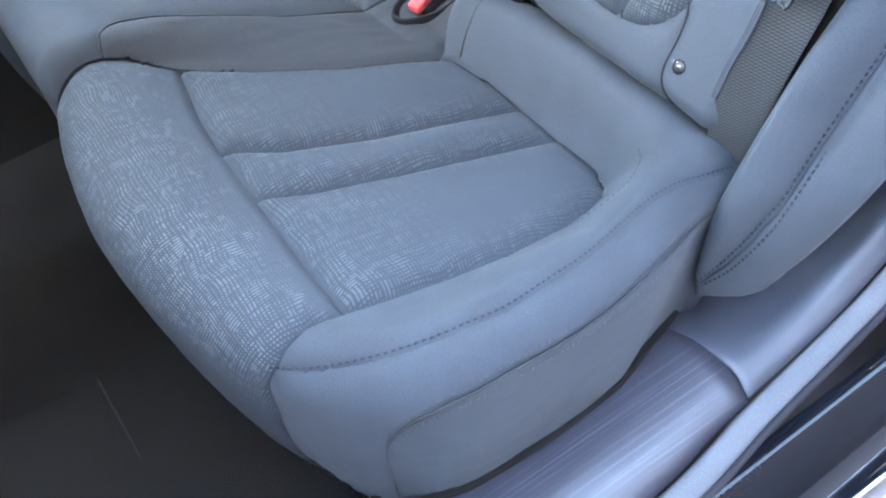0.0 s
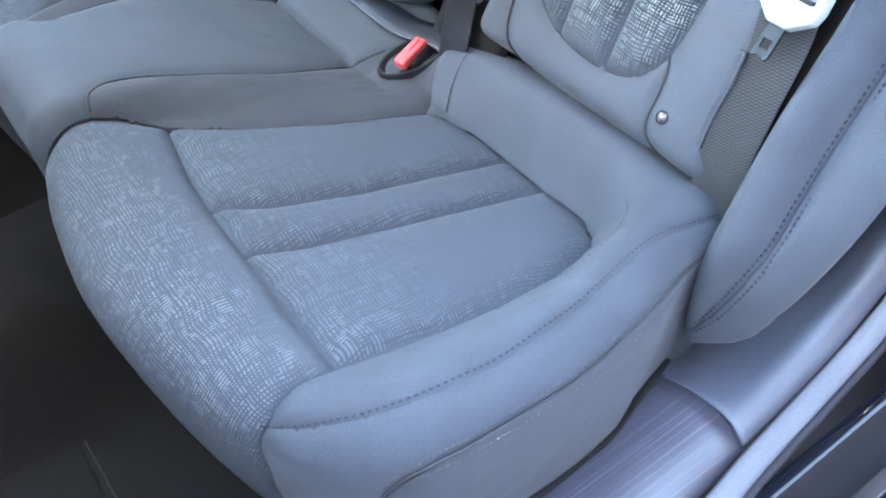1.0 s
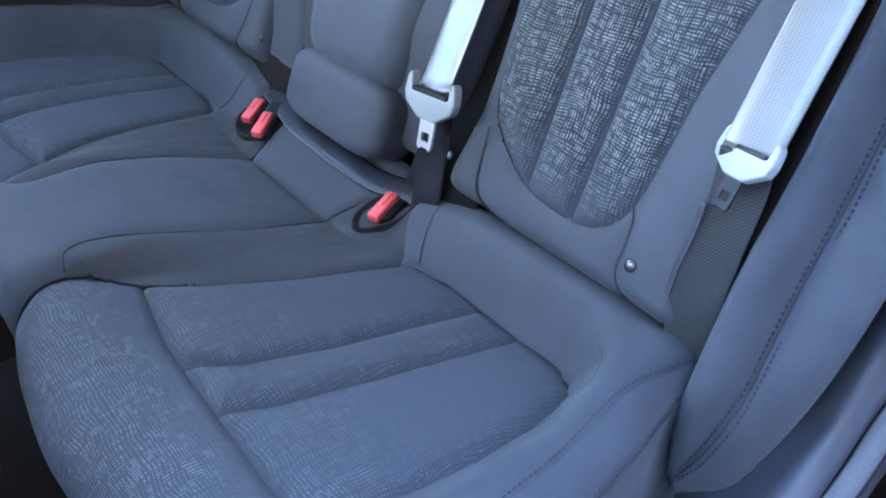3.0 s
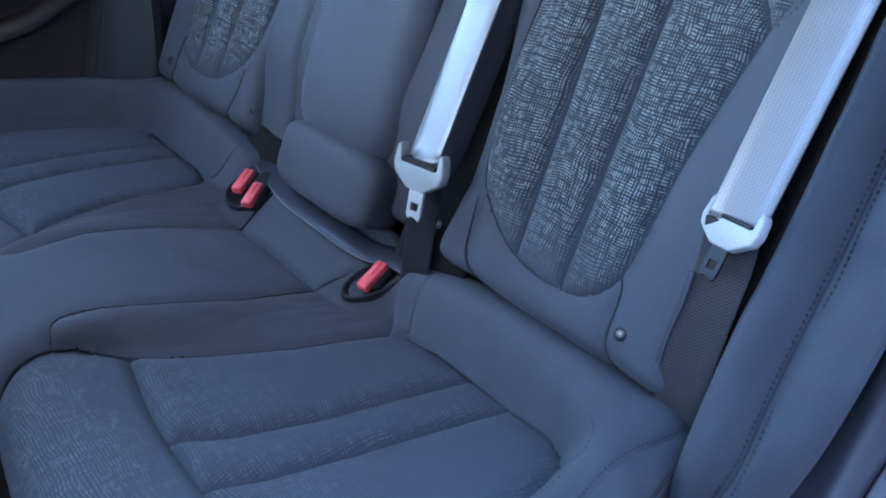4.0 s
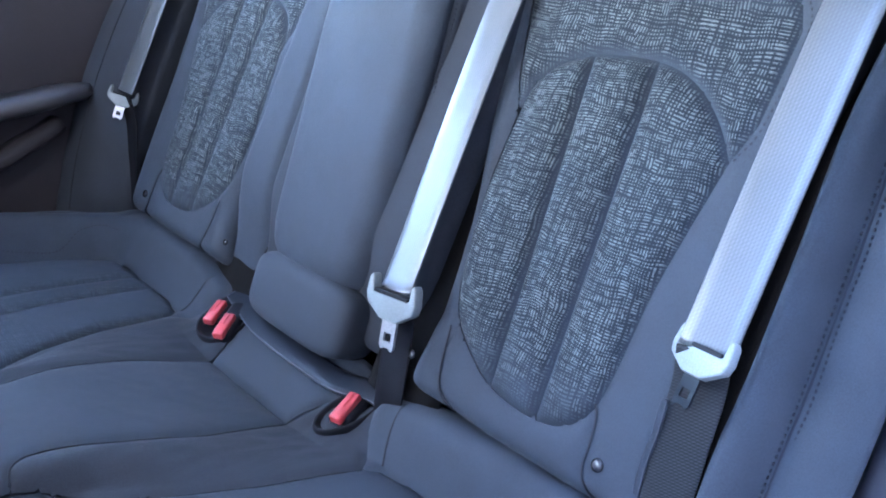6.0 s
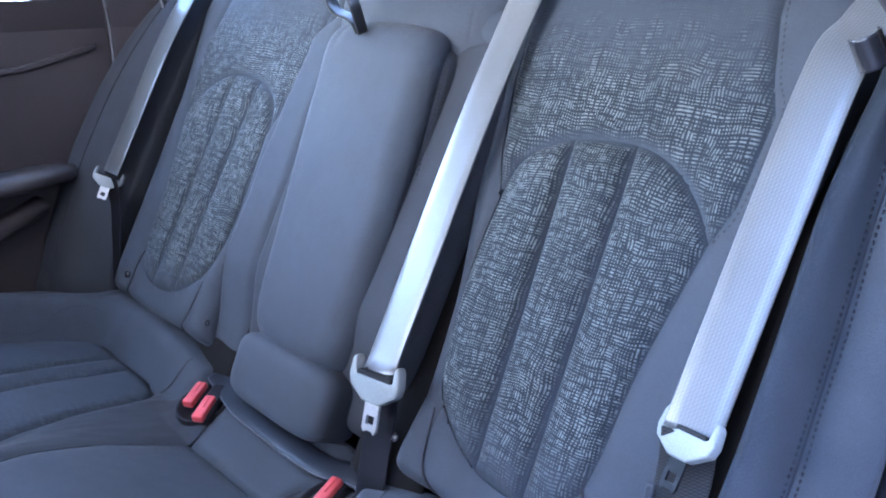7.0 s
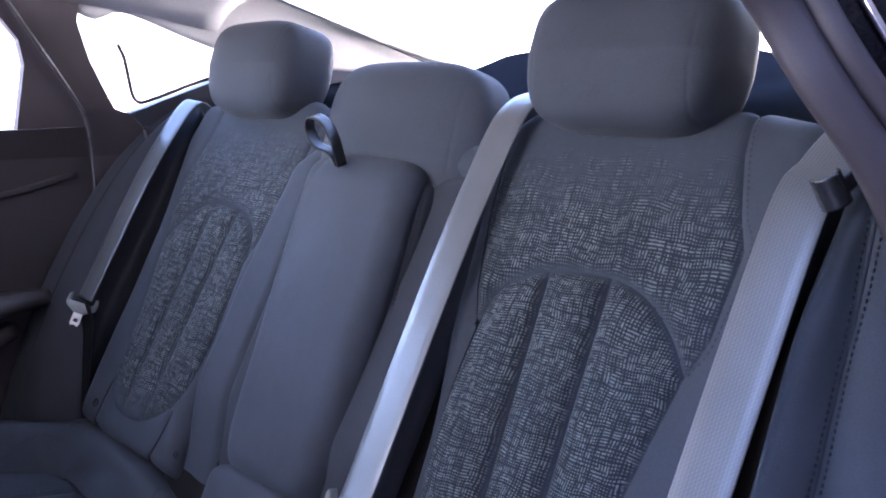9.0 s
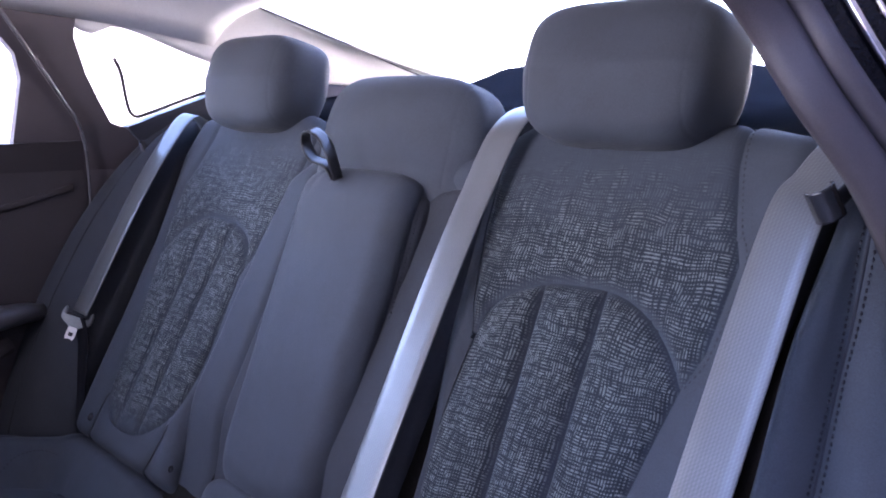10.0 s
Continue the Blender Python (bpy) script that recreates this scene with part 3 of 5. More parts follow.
    stitch2 = [(-0.052, -0.520), (-0.064, -0.534), (-0.088, -0.546), (-0.112, -0.549), (-0.135, -0.545), (-0.160, -0.542), (-0.190, -0.544), (-0.232, -0.550)]
    panels = []
    for s in (1, -1):
        for name, poly in strips:
            panels.append((name, side(s, poly), HATCH_SEAT, 0.011, "grey hatched cloth insert"))
        panels.append(("front_panel", side(s, flap), HATCH_FRONT, 0.006, "grey hatched cloth front roll"))
        panels.append(("rim_panel", side(s, rim), CLOTH, 0.003, ""))
        panels.append(("flank", side(s, flank), CLOTH, 0.002, ""))
        panels.append(("base_panel", side(s, base), CLOTH, 0.004, ""))
        # the ridge's shade is painted in with the darker cloth copy
        panels.append(("centre_ridge", side(s, ridge), CLOTH_SHADED, 0.004, ""))
    panels.append(("centre_pad", lambda p: signed(p, pad), CLOTH, 0.005, ""))
    panels.append(("centre_rear_pad", lambda p: signed(p, back_pad), CLOTH, 0.003, ""))

    def clipped(dist):
        return lambda p: np.maximum(dist(p), near_line(p, RIM, True)[0] * np.where(inside(p, RIM), -1, 1) - 0.43)

    panels = [(n, clipped(d), m, f, l) for n, d, m, f, l in panels]
    upholster(root, cushion_at, (-0.89, -1.03), (0.03, 1.03), 0.004, panels, up, groove=0.0072, shallow=("flank", "base_panel", "rim_panel", "centre_pad", "centre_ridge"))
    for s in (1, -1):
        flip = [1, s]
        sewing(root, cushion_at, (np.array(stitch1[3:]) + [0, 0.005]) * flip, up)
        for k in (-0.008, 0.008):
            sewing(root, cushion_at, (np.array(piping) + [0.4 * k, k]) * flip, (0, -s, 0.3), mat=PALE_THREAD)
        sewing(root, cushion_at, np.array(stitch2) * flip, up, lift=0.0042, width=0.0009)
        cord(root, cushion_at, np.array([(-0.412, -0.110), (-0.406, -0.093), (-0.398, -0.085), (-0.385, -0.080), (-0.351, -0.085), (-0.302, -0.099), (-0.25, -0.106), (-0.209, -0.110), (-0.101, -0.10), (-0.06, -0.115)]) * flip, up, 0.0012, name="welt", lift=-0.0012, mat=CLOTH_SHADED)
        cord(root, cushion_at, np.array([(-0.016, -0.234), (-0.035, -0.237), (-0.052, -0.243), (-0.068, -0.254)]) * flip, up, 0.0013, name="seam", lift=0.0022, mat=SEAM, count=30)
        cord(root, cushion_at, np.array(piping) * flip, (0, -s, 0.3), 0.0013, lift=0.0002, mat=SEAM)
    return root


rear_cushion()


# ---- backrests ----
RAKE = 0.53
BACK_N = unit(np.array([-1.0, 0.0, RAKE]))


def on_back(form, radius, proud=0.0, lean=0.0, step=0.0):
    """A surface on the raked back plane: (y, z) to a place, hung back over the rim of form."""
    def place(p):
        q, way, out, down = drape(p, form, radius, lean)
        y, z = q[:, 0] + way[:, 0] * out, q[:, 1] + way[:, 1] * out
        base = np.stack([RAKE * z + 5.0 * np.minimum(z, 0) ** 2 + 24.0 * np.minimum(z + 0.016, 0) ** 2, y, z], 1)
        ahead = proud + step * ease((z + 0.01) / 0.12)
        return base + BACK_N * (ahead - down)[:, None]
    return place


def backrest(s):
    """The outer seat's back; s: -1 by the open door, 1 across the car."""
    root = thing("folding_rear_seat", "grey cloth rear backrest with three ribbed hatched panels", "car seat", group="outer rear seats", at=(0.0, s * 0.38, -0.06))
    m = np.array([-s, 1.0])
    form = np.array([(-0.532, -0.09), (-0.532, 0.28), (-0.545, 0.36), (-0.558, 0.43), (-0.545, 0.475), (-0.50, 0.484), (-0.25, 0.484), (-0.205, 0.465), (-0.211, 0.38), (-0.236, 0.25), (-0.258, 0.15), (-0.268, 0.05), (-0.252, -0.03), (-0.25, -0.09)]) * m
    place = on_back(form, 0.028)
    arch = [(-0.511, 0.264), (-0.484, 0.297), (-0.451, 0.322), (-0.416, 0.335), (-0.374, 0.338), (-0.319, 0.333), (-0.277, 0.317), (-0.257, 0.297), (-0.249, 0.272), (-0.244, 0.217), (-0.243, 0.169), (-0.249, 0.111), (-0.262, 0.068), (-0.287, 0.040), (-0.337, 0.012), (-0.392, 0.003), (-0.440, 0.008), (-0.470, 0.030), (-0.481, 0.068), (-0.487, 0.141), (-0.498, 0.203)]
    arch = smooth_line(arch + arch[:1], 110)[:-1].tolist()
    yoke = [(-0.511, 0.264), (-0.525, 0.30), (-0.531, 0.379), (-0.517, 0.412), (-0.502, 0.464), (-0.496, 0.53), (-0.19, 0.53), (-0.195, 0.46), (-0.206, 0.381), (-0.228, 0.301), (-0.247, 0.262), (-0.30, 0.20), (-0.45, 0.20)]
    lower = [(-0.468, 0.055), (-0.480, 0.036), (-0.4835, 0.012), (-0.485, -0.011), (-0.500, -0.04), (-0.506, -0.10), (-0.31, -0.10), (-0.296, -0.036), (-0.279, -0.010), (-0.272, 0.02), (-0.276, 0.05), (-0.30, 0.10), (-0.42, 0.10)]
    every = [(-0.72, -0.12), (-0.72, 0.70), (-0.05, 0.70), (-0.05, -0.12)]

    def rib(p, top, low):
        return (p[:, 0] - low[0]) - (p[:, 1] - low[1]) * (top[0] - low[0]) / (top[1] - low[1])

    r1 = ((-0.320, 0.335), (-0.346, 0.005))
    r2 = ((-0.399, 0.338), (-0.413, 0.003))

    def mir(f):
        return lambda p: f(p * m)

    a = lambda p: signed(p, arch)
    panels = [
        ("inner_rib", mir(lambda p: np.maximum(a(p), -rib(p, *r1))), HATCH, 0.011, "grey hatched cloth rib"),
        ("middle_rib", mir(lambda p: np.maximum(np.maximum(a(p), rib(p, *r1)), -rib(p, *r2))), HATCH, 0.011, "grey hatched cloth rib"),
        ("outer_rib", mir(lambda p: np.maximum(a(p), rib(p, *r2))), HATCH, 0.011, "grey hatched cloth rib"),
        ("yoke", mir(lambda p: signed(p, yoke)), HATCH_YOKE, 0.006, "grey hatched cloth upper panel"),
        ("lower_panel", mir(lambda p: signed(p, lower)), CLOTH, 0.004, ""),
        ("side_panel", mir(lambda p: signed(p, every)), CLOTH, 0.003, ""),
    ]

    def clipped(dist):
        return lambda p: np.maximum(dist(p), near_line(p, form, True)[0] * np.where(inside(p, form), -1, 1) - 0.13)

    panels = [(n, clipped(d), mt, f, l) for n, d, mt, f, l in panels]
    lo, hi = sorted((-s * -0.70, -s * -0.07))
    upholster(root, place, (lo, -0.10), (hi, 0.64), 0.0035, panels, BACK_N, groove=0.0055, shallow=("side_panel", "lower_panel"))
    for line in ([(-0.474, 0.044), (-0.480, 0.034), (-0.4835, 0.012), (-0.485, -0.011), (-0.500, -0.04), (-0.503, -0.06)], [(-0.268, 0.045), (-0.272, 0.02), (-0.279, -0.010), (-0.296, -0.036), (-0.302, -0.06)]):
        cord(root, place, np.array(line) * m, BACK_N, 0.0012, name="seam", lift=0.0004, mat=SEAM, count=40)
    seam = np.array([(-0.515, 0.27), (-0.529, 0.30), (-0.536, 0.379), (-0.522, 0.412), (-0.507, 0.464), (-0.502, 0.505)])
    for k in (0.0, 0.010):
        sewing(root, place, (seam - [k, 0]) * m, BACK_N, mat=CLOTH_SHADED)
    for y, z in ((-0.50, 0.0), (-0.222, -0.002)):
        y *= -s
        at = Vector((RAKE * z, y, z)) + Vector(BACK_N) * (0.002 if abs(y) > 0.3 else -0.004)
        turn = Vector((0, 0, 1)).rotation_difference(Vector(BACK_N)).to_matrix().to_4x4()
        bm = bmesh.new()
        bmesh.ops.create_uvsphere(bm, u_segments=24, v_segments=14, radius=0.0068 if abs(y) > 0.3 or s < 0 else 0.005)
        for v in bm.verts:
            v.co.z *= 0.55
            if v.co.z > 0.003:
                v.co.z = 0.003 + (v.co.z - 0.003) * 0.3
        bmesh.ops.transform(bm, matrix=Matrix.Translation(at) @ turn, verts=bm.verts)
        part("anchor_button", bm, BUTTON, root, "round glossy grey plastic button")
    return root


for s_ in (-1, 1):
    backrest(s_)


def centre_back():
    root = thing("centre_rear_seat", "dark grey cloth centre backrest behind a folding armrest", "car seat", at=(0.02, 0, -0.06))
    form = np.array([(-0.175, -0.09), (-0.182, 0.10), (-0.190, 0.30), (-0.180, 0.40), (-0.150, 0.44), (0.150, 0.44), (0.200, 0.40), (0.214, 0.30), (0.222, 0.10), (0.222, -0.09)])
    place = on_back(form, 0.022, -0.028, step=0.030)
    every = [(-0.5, -0.12), (-0.5, 0.70), (0.5, 0.70), (0.5, -0.12)]
    mid = [(-0.150, -0.12), (-0.158, 0.42), (0.158, 0.42), (0.150, -0.12)]

    def clipped(dist):
        return lambda p: np.maximum(dist(p), near_line(p, form, True)[0] * np.where(inside(p, form), -1, 1) - 0.12)

    upholster(root, place, (-0.34, -0.10), (0.34, 0.58), 0.004, [
        ("middle_panel", clipped(lambda p: signed(p, mid)), CLOTH_SHADED, 0.002, ""),
        ("side_panel", clipped(lambda p: np.maximum(signed(p, every), p[:, 0])), CLOTH, 0.003, ""),
        ("side_panel", clipped(lambda p: signed(p, every)), CLOTH, 0.003, "")], BACK_N)
    for s in (-1, 1):
        for k in (0.166, 0.172):
            sewing(root, place, [(s * k, -0.05), (s * (k + 0.006), 0.20), (s * (k + 0.006), 0.40)], BACK_N)
    return root


centre_seat = centre_back()


def armrest():
    slope = 0.407
    nrm = unit(np.array([-1.0, 0.0, slope]))
    form = np.array([(-0.054, 0.060), (-0.062, 0.10), (-0.069, 0.372), (-0.062, 0.392), (-0.04, 0.399), (0.060, 0.399), (0.082, 0.392), (0.089, 0.372), (0.082, 0.10), (0.074, 0.060), (0.06, 0.054), (-0.04, 0.054)])
    form = np.vstack([smooth_line(form, 60), form[:1]])

    def place(p):
        q, way, out, down = drape(p, form, 0.044, 0.0)
        y, z = q[:, 0] + way[:, 0] * out, q[:, 1] + way[:, 1] * out
        bow = 0.008 * (1 - (q[:, 0] / 0.11) ** 2)
        return np.stack([slope * z - 0.002, y, z], 1) + nrm * (bow - down)[:, None]

    every = [(-0.5, -0.3), (-0.5, 0.8), (0.5, 0.8), (0.5, -0.3)]
    face = [(-0.113, 0.0), (-0.120, 0.10), (-0.124, 0.30), (-0.120, 0.425), (-0.10, 0.60), (0.10, 0.60), (0.120, 0.425), (0.124, 0.30), (0.120, 0.10), (0.113, 0.0), (0.08, -0.1), (-0.08, -0.1)]

    def clipped(dist):
        return lambda p: np.maximum(dist(p), near_line(p, form, True)[0] * np.where(inside(p, form), -1, 1) - 0.10)

    made = upholster(centre_seat, place, (-0.22, -0.08), (0.22, 0.52), 0.004, [
        ("front_cover", clipped(lambda p: signed(p, face)), CLOTH, 0.004, ""),
        # side covers take the darker copy, as sides turned from the light
        ("side_cover", clipped(lambda p: np.maximum(signed(p, every), p[:, 0])), CLOTH_SHADED, 0.002, ""),
        ("side_cover", clipped(lambda p: signed(p, every)), CLOTH_SHADED, 0.002, "")], nrm, groove=0.003)
    root = made[0]
    root.name = "folding_armrest"
    tagged(root, "grey cloth armrest, folded up")
    for ob in made[1:]:
        ob.parent = root
        ob.matrix_parent_inverse = Matrix.Identity(4)
    for s in (-1, 1):
        sewing(root, place, [(s * 0.117, 0.02), (s * 0.122, 0.10), (s * 0.126, 0.30), (s * 0.122, 0.42)], nrm, lift=0.002)
    # pull strap: a loop of band standing out of the top
    loop = smooth_line([(0.158, 0.020, 0.424), (0.155, 0.022, 0.437), (0.150, 0.024, 0.456), (0.149, 0.036, 0.474), (0.148, 0.050, 0.484), (0.148, 0.066, 0.488), (0.149, 0.079, 0.483), (0.150, 0.080, 0.468), (0.152, 0.066, 0.450), (0.156, 0.040, 0.442), (0.160, 0.026, 0.424)], 80)
    sweep("pull_strap", loop, slab_profile(0.023, 0.0030), (0.93, 0.30, 0.20), STRAP, root, "black leather pull loop")
    return root


armrest()

part("lower_roll", pillow((0.085, 0.225, 0.098), (0.012, 0, -0.026), pose(0, 0, 0, 0, 24), 4.5, 30), CLOTH, centre_seat)


def headrest(at, size, label, tilt=14, power=4.0, posts=True, slant=0.0):
    root = thing("headrest", label, "headrest", group="rear headrests", at=(at[0], at[1], at[2] - size[2] / 2))
    turn = pose(0, 0, 0, 0, tilt)

    def dent(c):
        c = c.copy()
        c.x *= 1 - 0.18 * max(0, -c.z) - 0.10 * max(0, c.z)
        c.y *= 1 - 0.11 * max(0, -c.z) ** 1.6
        if c.x > 0:
            c.x *= 0.85
        if slant and c.x < 0:
            c.x *= 1 - slant * 0.85 * abs(c.y) ** 1.8
        d = abs(abs(c.y) - 0.80)
        return c * (1 - 0.005 * math.exp(-(d / 0.014) ** 2))

    whole = pillow(size, (0, 0, 0), None, power, 60, dent)
    for name, keep in (("front_cover", lambda y: abs(y) <= 0.40), ("side_cover", lambda y: y < -0.40), ("side_cover", lambda y: y > 0.40)):
        bm = whole.copy()
        bmesh.ops.delete(bm, geom=[f for f in bm.faces if not keep(f.calc_center_median().y / size[1])], context="FACES")
        bmesh.ops.transform(bm, matrix=Matrix.Translation(at) @ turn, verts=bm.verts)
        me = bpy.data.meshes.new(name)
        bm.to_mesh(me)
        bm.free()
        link_mesh(name, me, CLOTH, root)
    whole.free()
    if posts:
        for s in (-0.06, 0.06):
            bm = bmesh.new()
            bmesh.ops.create_cone(bm, cap_ends=True, segments=16, radius1=0.006, radius2=0.006, depth=0.12)
            bmesh.ops.transform(bm, matrix=Matrix.Translation((at[0] + 0.0, at[1] + s, at[2] - size[2] / 2 - 0.03)) @ turn, verts=bm.verts)
            part("post", bm, STEEL, root, "steel post")
    return root


for s_ in (-1, 1):
    headrest((0.268, s_ * 0.360, 0.551), (0.136, 0.242, 0.156), "tall dark grey cloth outer headrest on the backrest", power=4.4)
headrest((0.262, 0.014, 0.430), (0.14, 0.330, 0.262), "wide low grey cloth centre headrest above the armrest", power=4.2, posts=False, slant=0.55)


# ---- seat belts ----
def tongue(parent, at, across, down, mat_steel, scale=1.0):
    """The latch plate: a pale winged grip, a black bar as its opening's shadow and a steel blade below it."""
    across, down = unit(np.array(across, float)), np.array(down, float)
    down = unit(down - across * (down @ across))
    out = np.cross(down, across)
    m = Matrix([[across[i], down[i], out[i], at[i]] for i in range(3)] + [[0, 0, 0, 1]])
    if m.to_3x3().determinant() < 0:
        m = Matrix([[across[i], down[i], -out[i], at[i]] for i in range(3)] + [[0, 0, 0, 1]])
    m = m @ Matrix.Scale(scale, 4)
    bm = bmesh.new()
    outline = [(-0.034, -0.016), (-0.030, -0.021), (-0.0275, -0.017), (-0.0265, -0.003), (0.0265, -0.003), (0.0275, -0.017), (0.030, -0.021), (0.034, -0.016), (0.036, 0.0), (0.033, 0.010), (0.020, 0.018), (0.012, 0.023), (-0.012, 0.023), (-0.020, 0.018), (-0.033, 0.010), (-0.036, 0.0)]
    vs = [bm.verts.new((x, y, 0.006)) for x, y in outline]
    f = bm.faces.new(vs)
    low = bmesh.ops.extrude_face_region(bm, geom=[f])
    bmesh.ops.translate(bm, vec=(0, 0, -0.012), verts=[v for v in low["geom"] if isinstance(v, bmesh.types.BMVert)])
    bmesh.ops.recalc_face_normals(bm, faces=bm.faces)
    bmesh.ops.bevel(bm, geom=bm.edges[:], offset=0.0022, segments=2, profile=0.5, affect="EDGES", clamp_overlap=True)
    bmesh.ops.transform(bm, matrix=m, verts=bm.verts)
    grip = part("latch_plate", bm, TONGUE, parent, "pale grey plastic latch plate")
    # a solid black bar stands for the shadow where the belt enters
    slot_shadow = box((0.050, 0.0045, 0.0128), (0, -0.0042, 0), 0.001)
    bmesh.ops.transform(slot_shadow, matrix=m, verts=slot_shadow.verts)
    part("slot_shadow", slot_shadow, BLACK, grip, "black bar drawn as shadow where the belt enters")
    bm = bmesh.new()
    blade = [(-0.0105, 0.018), (0.0105, 0.018), (0.0105, 0.050), (0.0075, 0.054), (0.004, 0.0515), (-0.004, 0.0515), (-0.0075, 0.054), (-0.0105, 0.050)]
    hole = [(-0.0055, 0.036), (-0.0055, 0.045), (0.0055, 0.045), (0.0055, 0.036)]
    rims = []
    for z in (0.0013, -0.0013):
        o = [bm.verts.new((x, y, z)) for x, y in blade]
        h = [bm.verts.new((x, y, z)) for x, y in hole]
        eo = [bm.edges.new((o[i], o[(i + 1) % len(o)])) for i in range(len(o))]
        eh = [bm.edges.new((h[i], h[(i + 1) % len(h)])) for i in range(len(h))]
        bmesh.ops.triangle_fill(bm, use_beauty=True, edges=eo + eh)
        rims.append((o, h))
    for k in (0, 1):
        a, b = rims[0][k], rims[1][k]
        for i in range(len(a)):
            j = (i + 1) % len(a)
            bm.faces.new((a[i], a[j], b[j], b[i]))
    bmesh.ops.transform(bm, matrix=m, verts=bm.verts)
    ob = part("blade", bm, mat_steel, grip, "steel latch blade")
    for p in ob.data.polygons:
        p.use_smooth = False


def seat_belt(label, upper, lower, side, at, across, down, steel, scale=1.0, doubled=BELT_BLACK):
    root = thing("seat_belt", label, "seat belt", group="rear seat belts", at=tuple(lower[-1]))
    sweep("webbing", smooth_line(upper, 90), slab_profile(0.047, 0.0022), side, BELT, root, "pale grey woven webbing")
    sweep("lower_webbing", smooth_line(lower, 50), slab_profile(0.046, 0.003), side, doubled, root, "dark doubled webbing")
    tongue(root, at, across, down, steel, scale)
    return root


near_belt = seat_belt("pale grey seat belt hanging beside the outer backrest", [(0.34, -0.64, 0.500), (0.275, -0.632, 0.508), (0.225, -0.618, 0.495), (0.192, -0.602, 0.462), (0.166, -0.592, 0.430), (0.10, -0.585, 0.300), (0.017, -0.582, 0.150)],
          [(0.018, -0.581, 0.150), (0.022, -0.578, 0.11), (0.012, -0.574, 0.05), (0.004, -0.570, -0.02), (0.01, -0.568, -0.09)], (0.25, -1, 0.1), (0.016, -0.582, 0.150), (-0.018, -0.069, 0.010), (-0.35, 0.45, -0.80), DARK_STEEL, 0.88, BELT_DARK)
seat_belt("pale grey centre seat belt hanging beside the armrest", [(0.36, -0.222, 0.512), (0.29, -0.218, 0.524), (0.235, -0.214, 0.500), (0.195, -0.202, 0.425), (0.135, -0.197, 0.315), (0.02, -0.196, 0.100), (-0.006, -0.204, 0.070)],
          [(-0.002, -0.204, 0.070), (0.004, -0.200, 0.030), (-0.006, -0.200, -0.02), (-0.022, -0.208, -0.06), (-0.03, -0.21, -0.10)], (0.1, -1, 0.1), (-0.011, -0.210, 0.068), (0.006, -0.089, 0.006), (-0.28, -0.02, -0.9), STEEL, 1.12)
seat_belt("grey seat belt hanging before the far backrest", [(0.285, 0.578, 0.455), (0.268, 0.580, 0.488), (0.248, 0.582, 0.502), (0.229, 0.584, 0.492), (0.203, 0.585, 0.460), (0.154, 0.585, 0.390), (0.105, 0.585, 0.307), (0.024, 0.588, 0.160)],
          [(0.022, 0.590, 0.152), (0.024, 0.585, 0.11), (0.012, 0.578, 0.04), (0.004, 0.572, -0.03), (0.01, 0.57, -0.09)], (0.09, -0.99, -0.1), (0.019, 0.588, 0.152), (0.045, -0.035, -0.022), (-0.3, -0.1, -0.9), STEEL, 0.74)

fold = smooth_line([(0.010, -0.556, 0.096), (0.006, -0.553, 0.062), (0.002, -0.547, 0.026), (-0.002, -0.543, -0.022), (-0.001, -0.541, -0.040)], 30)
sweep("sleeve_edge", fold, slab_profile(0.007, 0.0035), (0.3, -1, 0.1), CLOTH, near_belt, "grey stitched cloth edge")
for k in (-0.0025, 0.0025):
    sweep("sleeve_stitching", fold + [-0.002, k, 0.0], round_profile(0.0007, 6), (0, 1, 0), PALE_THREAD, near_belt)


def belt_guide(s):
    root = thing("belt_guide", "glossy black plastic seat belt guide on the backrest shoulder" if s < 0 else "small pale plastic seat belt guide on the backrest shoulder", "belt guide", group="belt guides", at=(0.17, s * 0.61, 0.43))
    big = 0.66 if s < 0 else 0.40
    # a lip bent like a gutter, over which the belt runs, on an arm that reaches back
    lip = [(0.019 * big * math.cos(radians(a)), 0.019 * big * math.sin(radians(a))) for a in range(-100, 101, 20)]
    lip = lip + [(0.84 * u, 0.84 * v) for u, v in reversed(lip)]
    mid = np.array([0.168, s * 0.616, 0.446])
    run = unit(np.array([0.34, s * 0.30, -0.86])) * 0.021 * big
    sweep("hook", smooth_line([mid - run, mid - run * 0.3, mid + run * 0.4, mid + run], 12), lip, (-0.75, -s * -0.66, 0.0), BUTTON if s < 0 else FLANGE, root, "hooked belt lip")
    if s > 0:
        return
    sweep("arm", smooth_line([mid + [0.010, s * 0.004, 0.0], mid + [0.030, s * 0.012, 0.016], mid + [0.052, s * 0.014, 0.040], mid + [0.09, s * 0.008, 0.058]], 24), slab_profile(0.026 * big, 0.012 * big), (0.5, 0.1, -0.8), BLACK, root)


for s_ in (-1, 1):
    belt_guide(s_)


def buckle(at, turn, label):
    root = thing("belt_buckle", label, "belt buckle", group="belt buckles", at=tuple(at))
    m = Matrix.Translation(at) @ turn
    part("housing", box((0.074, 0.030, 0.026), m @ Vector((0.008, 0, -0.008)), 0.007, turn), BLACK, root, "black plastic housing")
    part("release_button", box((0.046, 0.0165, 0.012), m @ Vector((-0.014, 0, 0.007)), 0.003, turn), RED, root, "red plastic release button")
    bm = box((0.022, 0.003, 0.004), m @ Vector((-0.006, 0, 0.0125)), 0.001, turn)
    part("raised_mark", bm, RED, root)


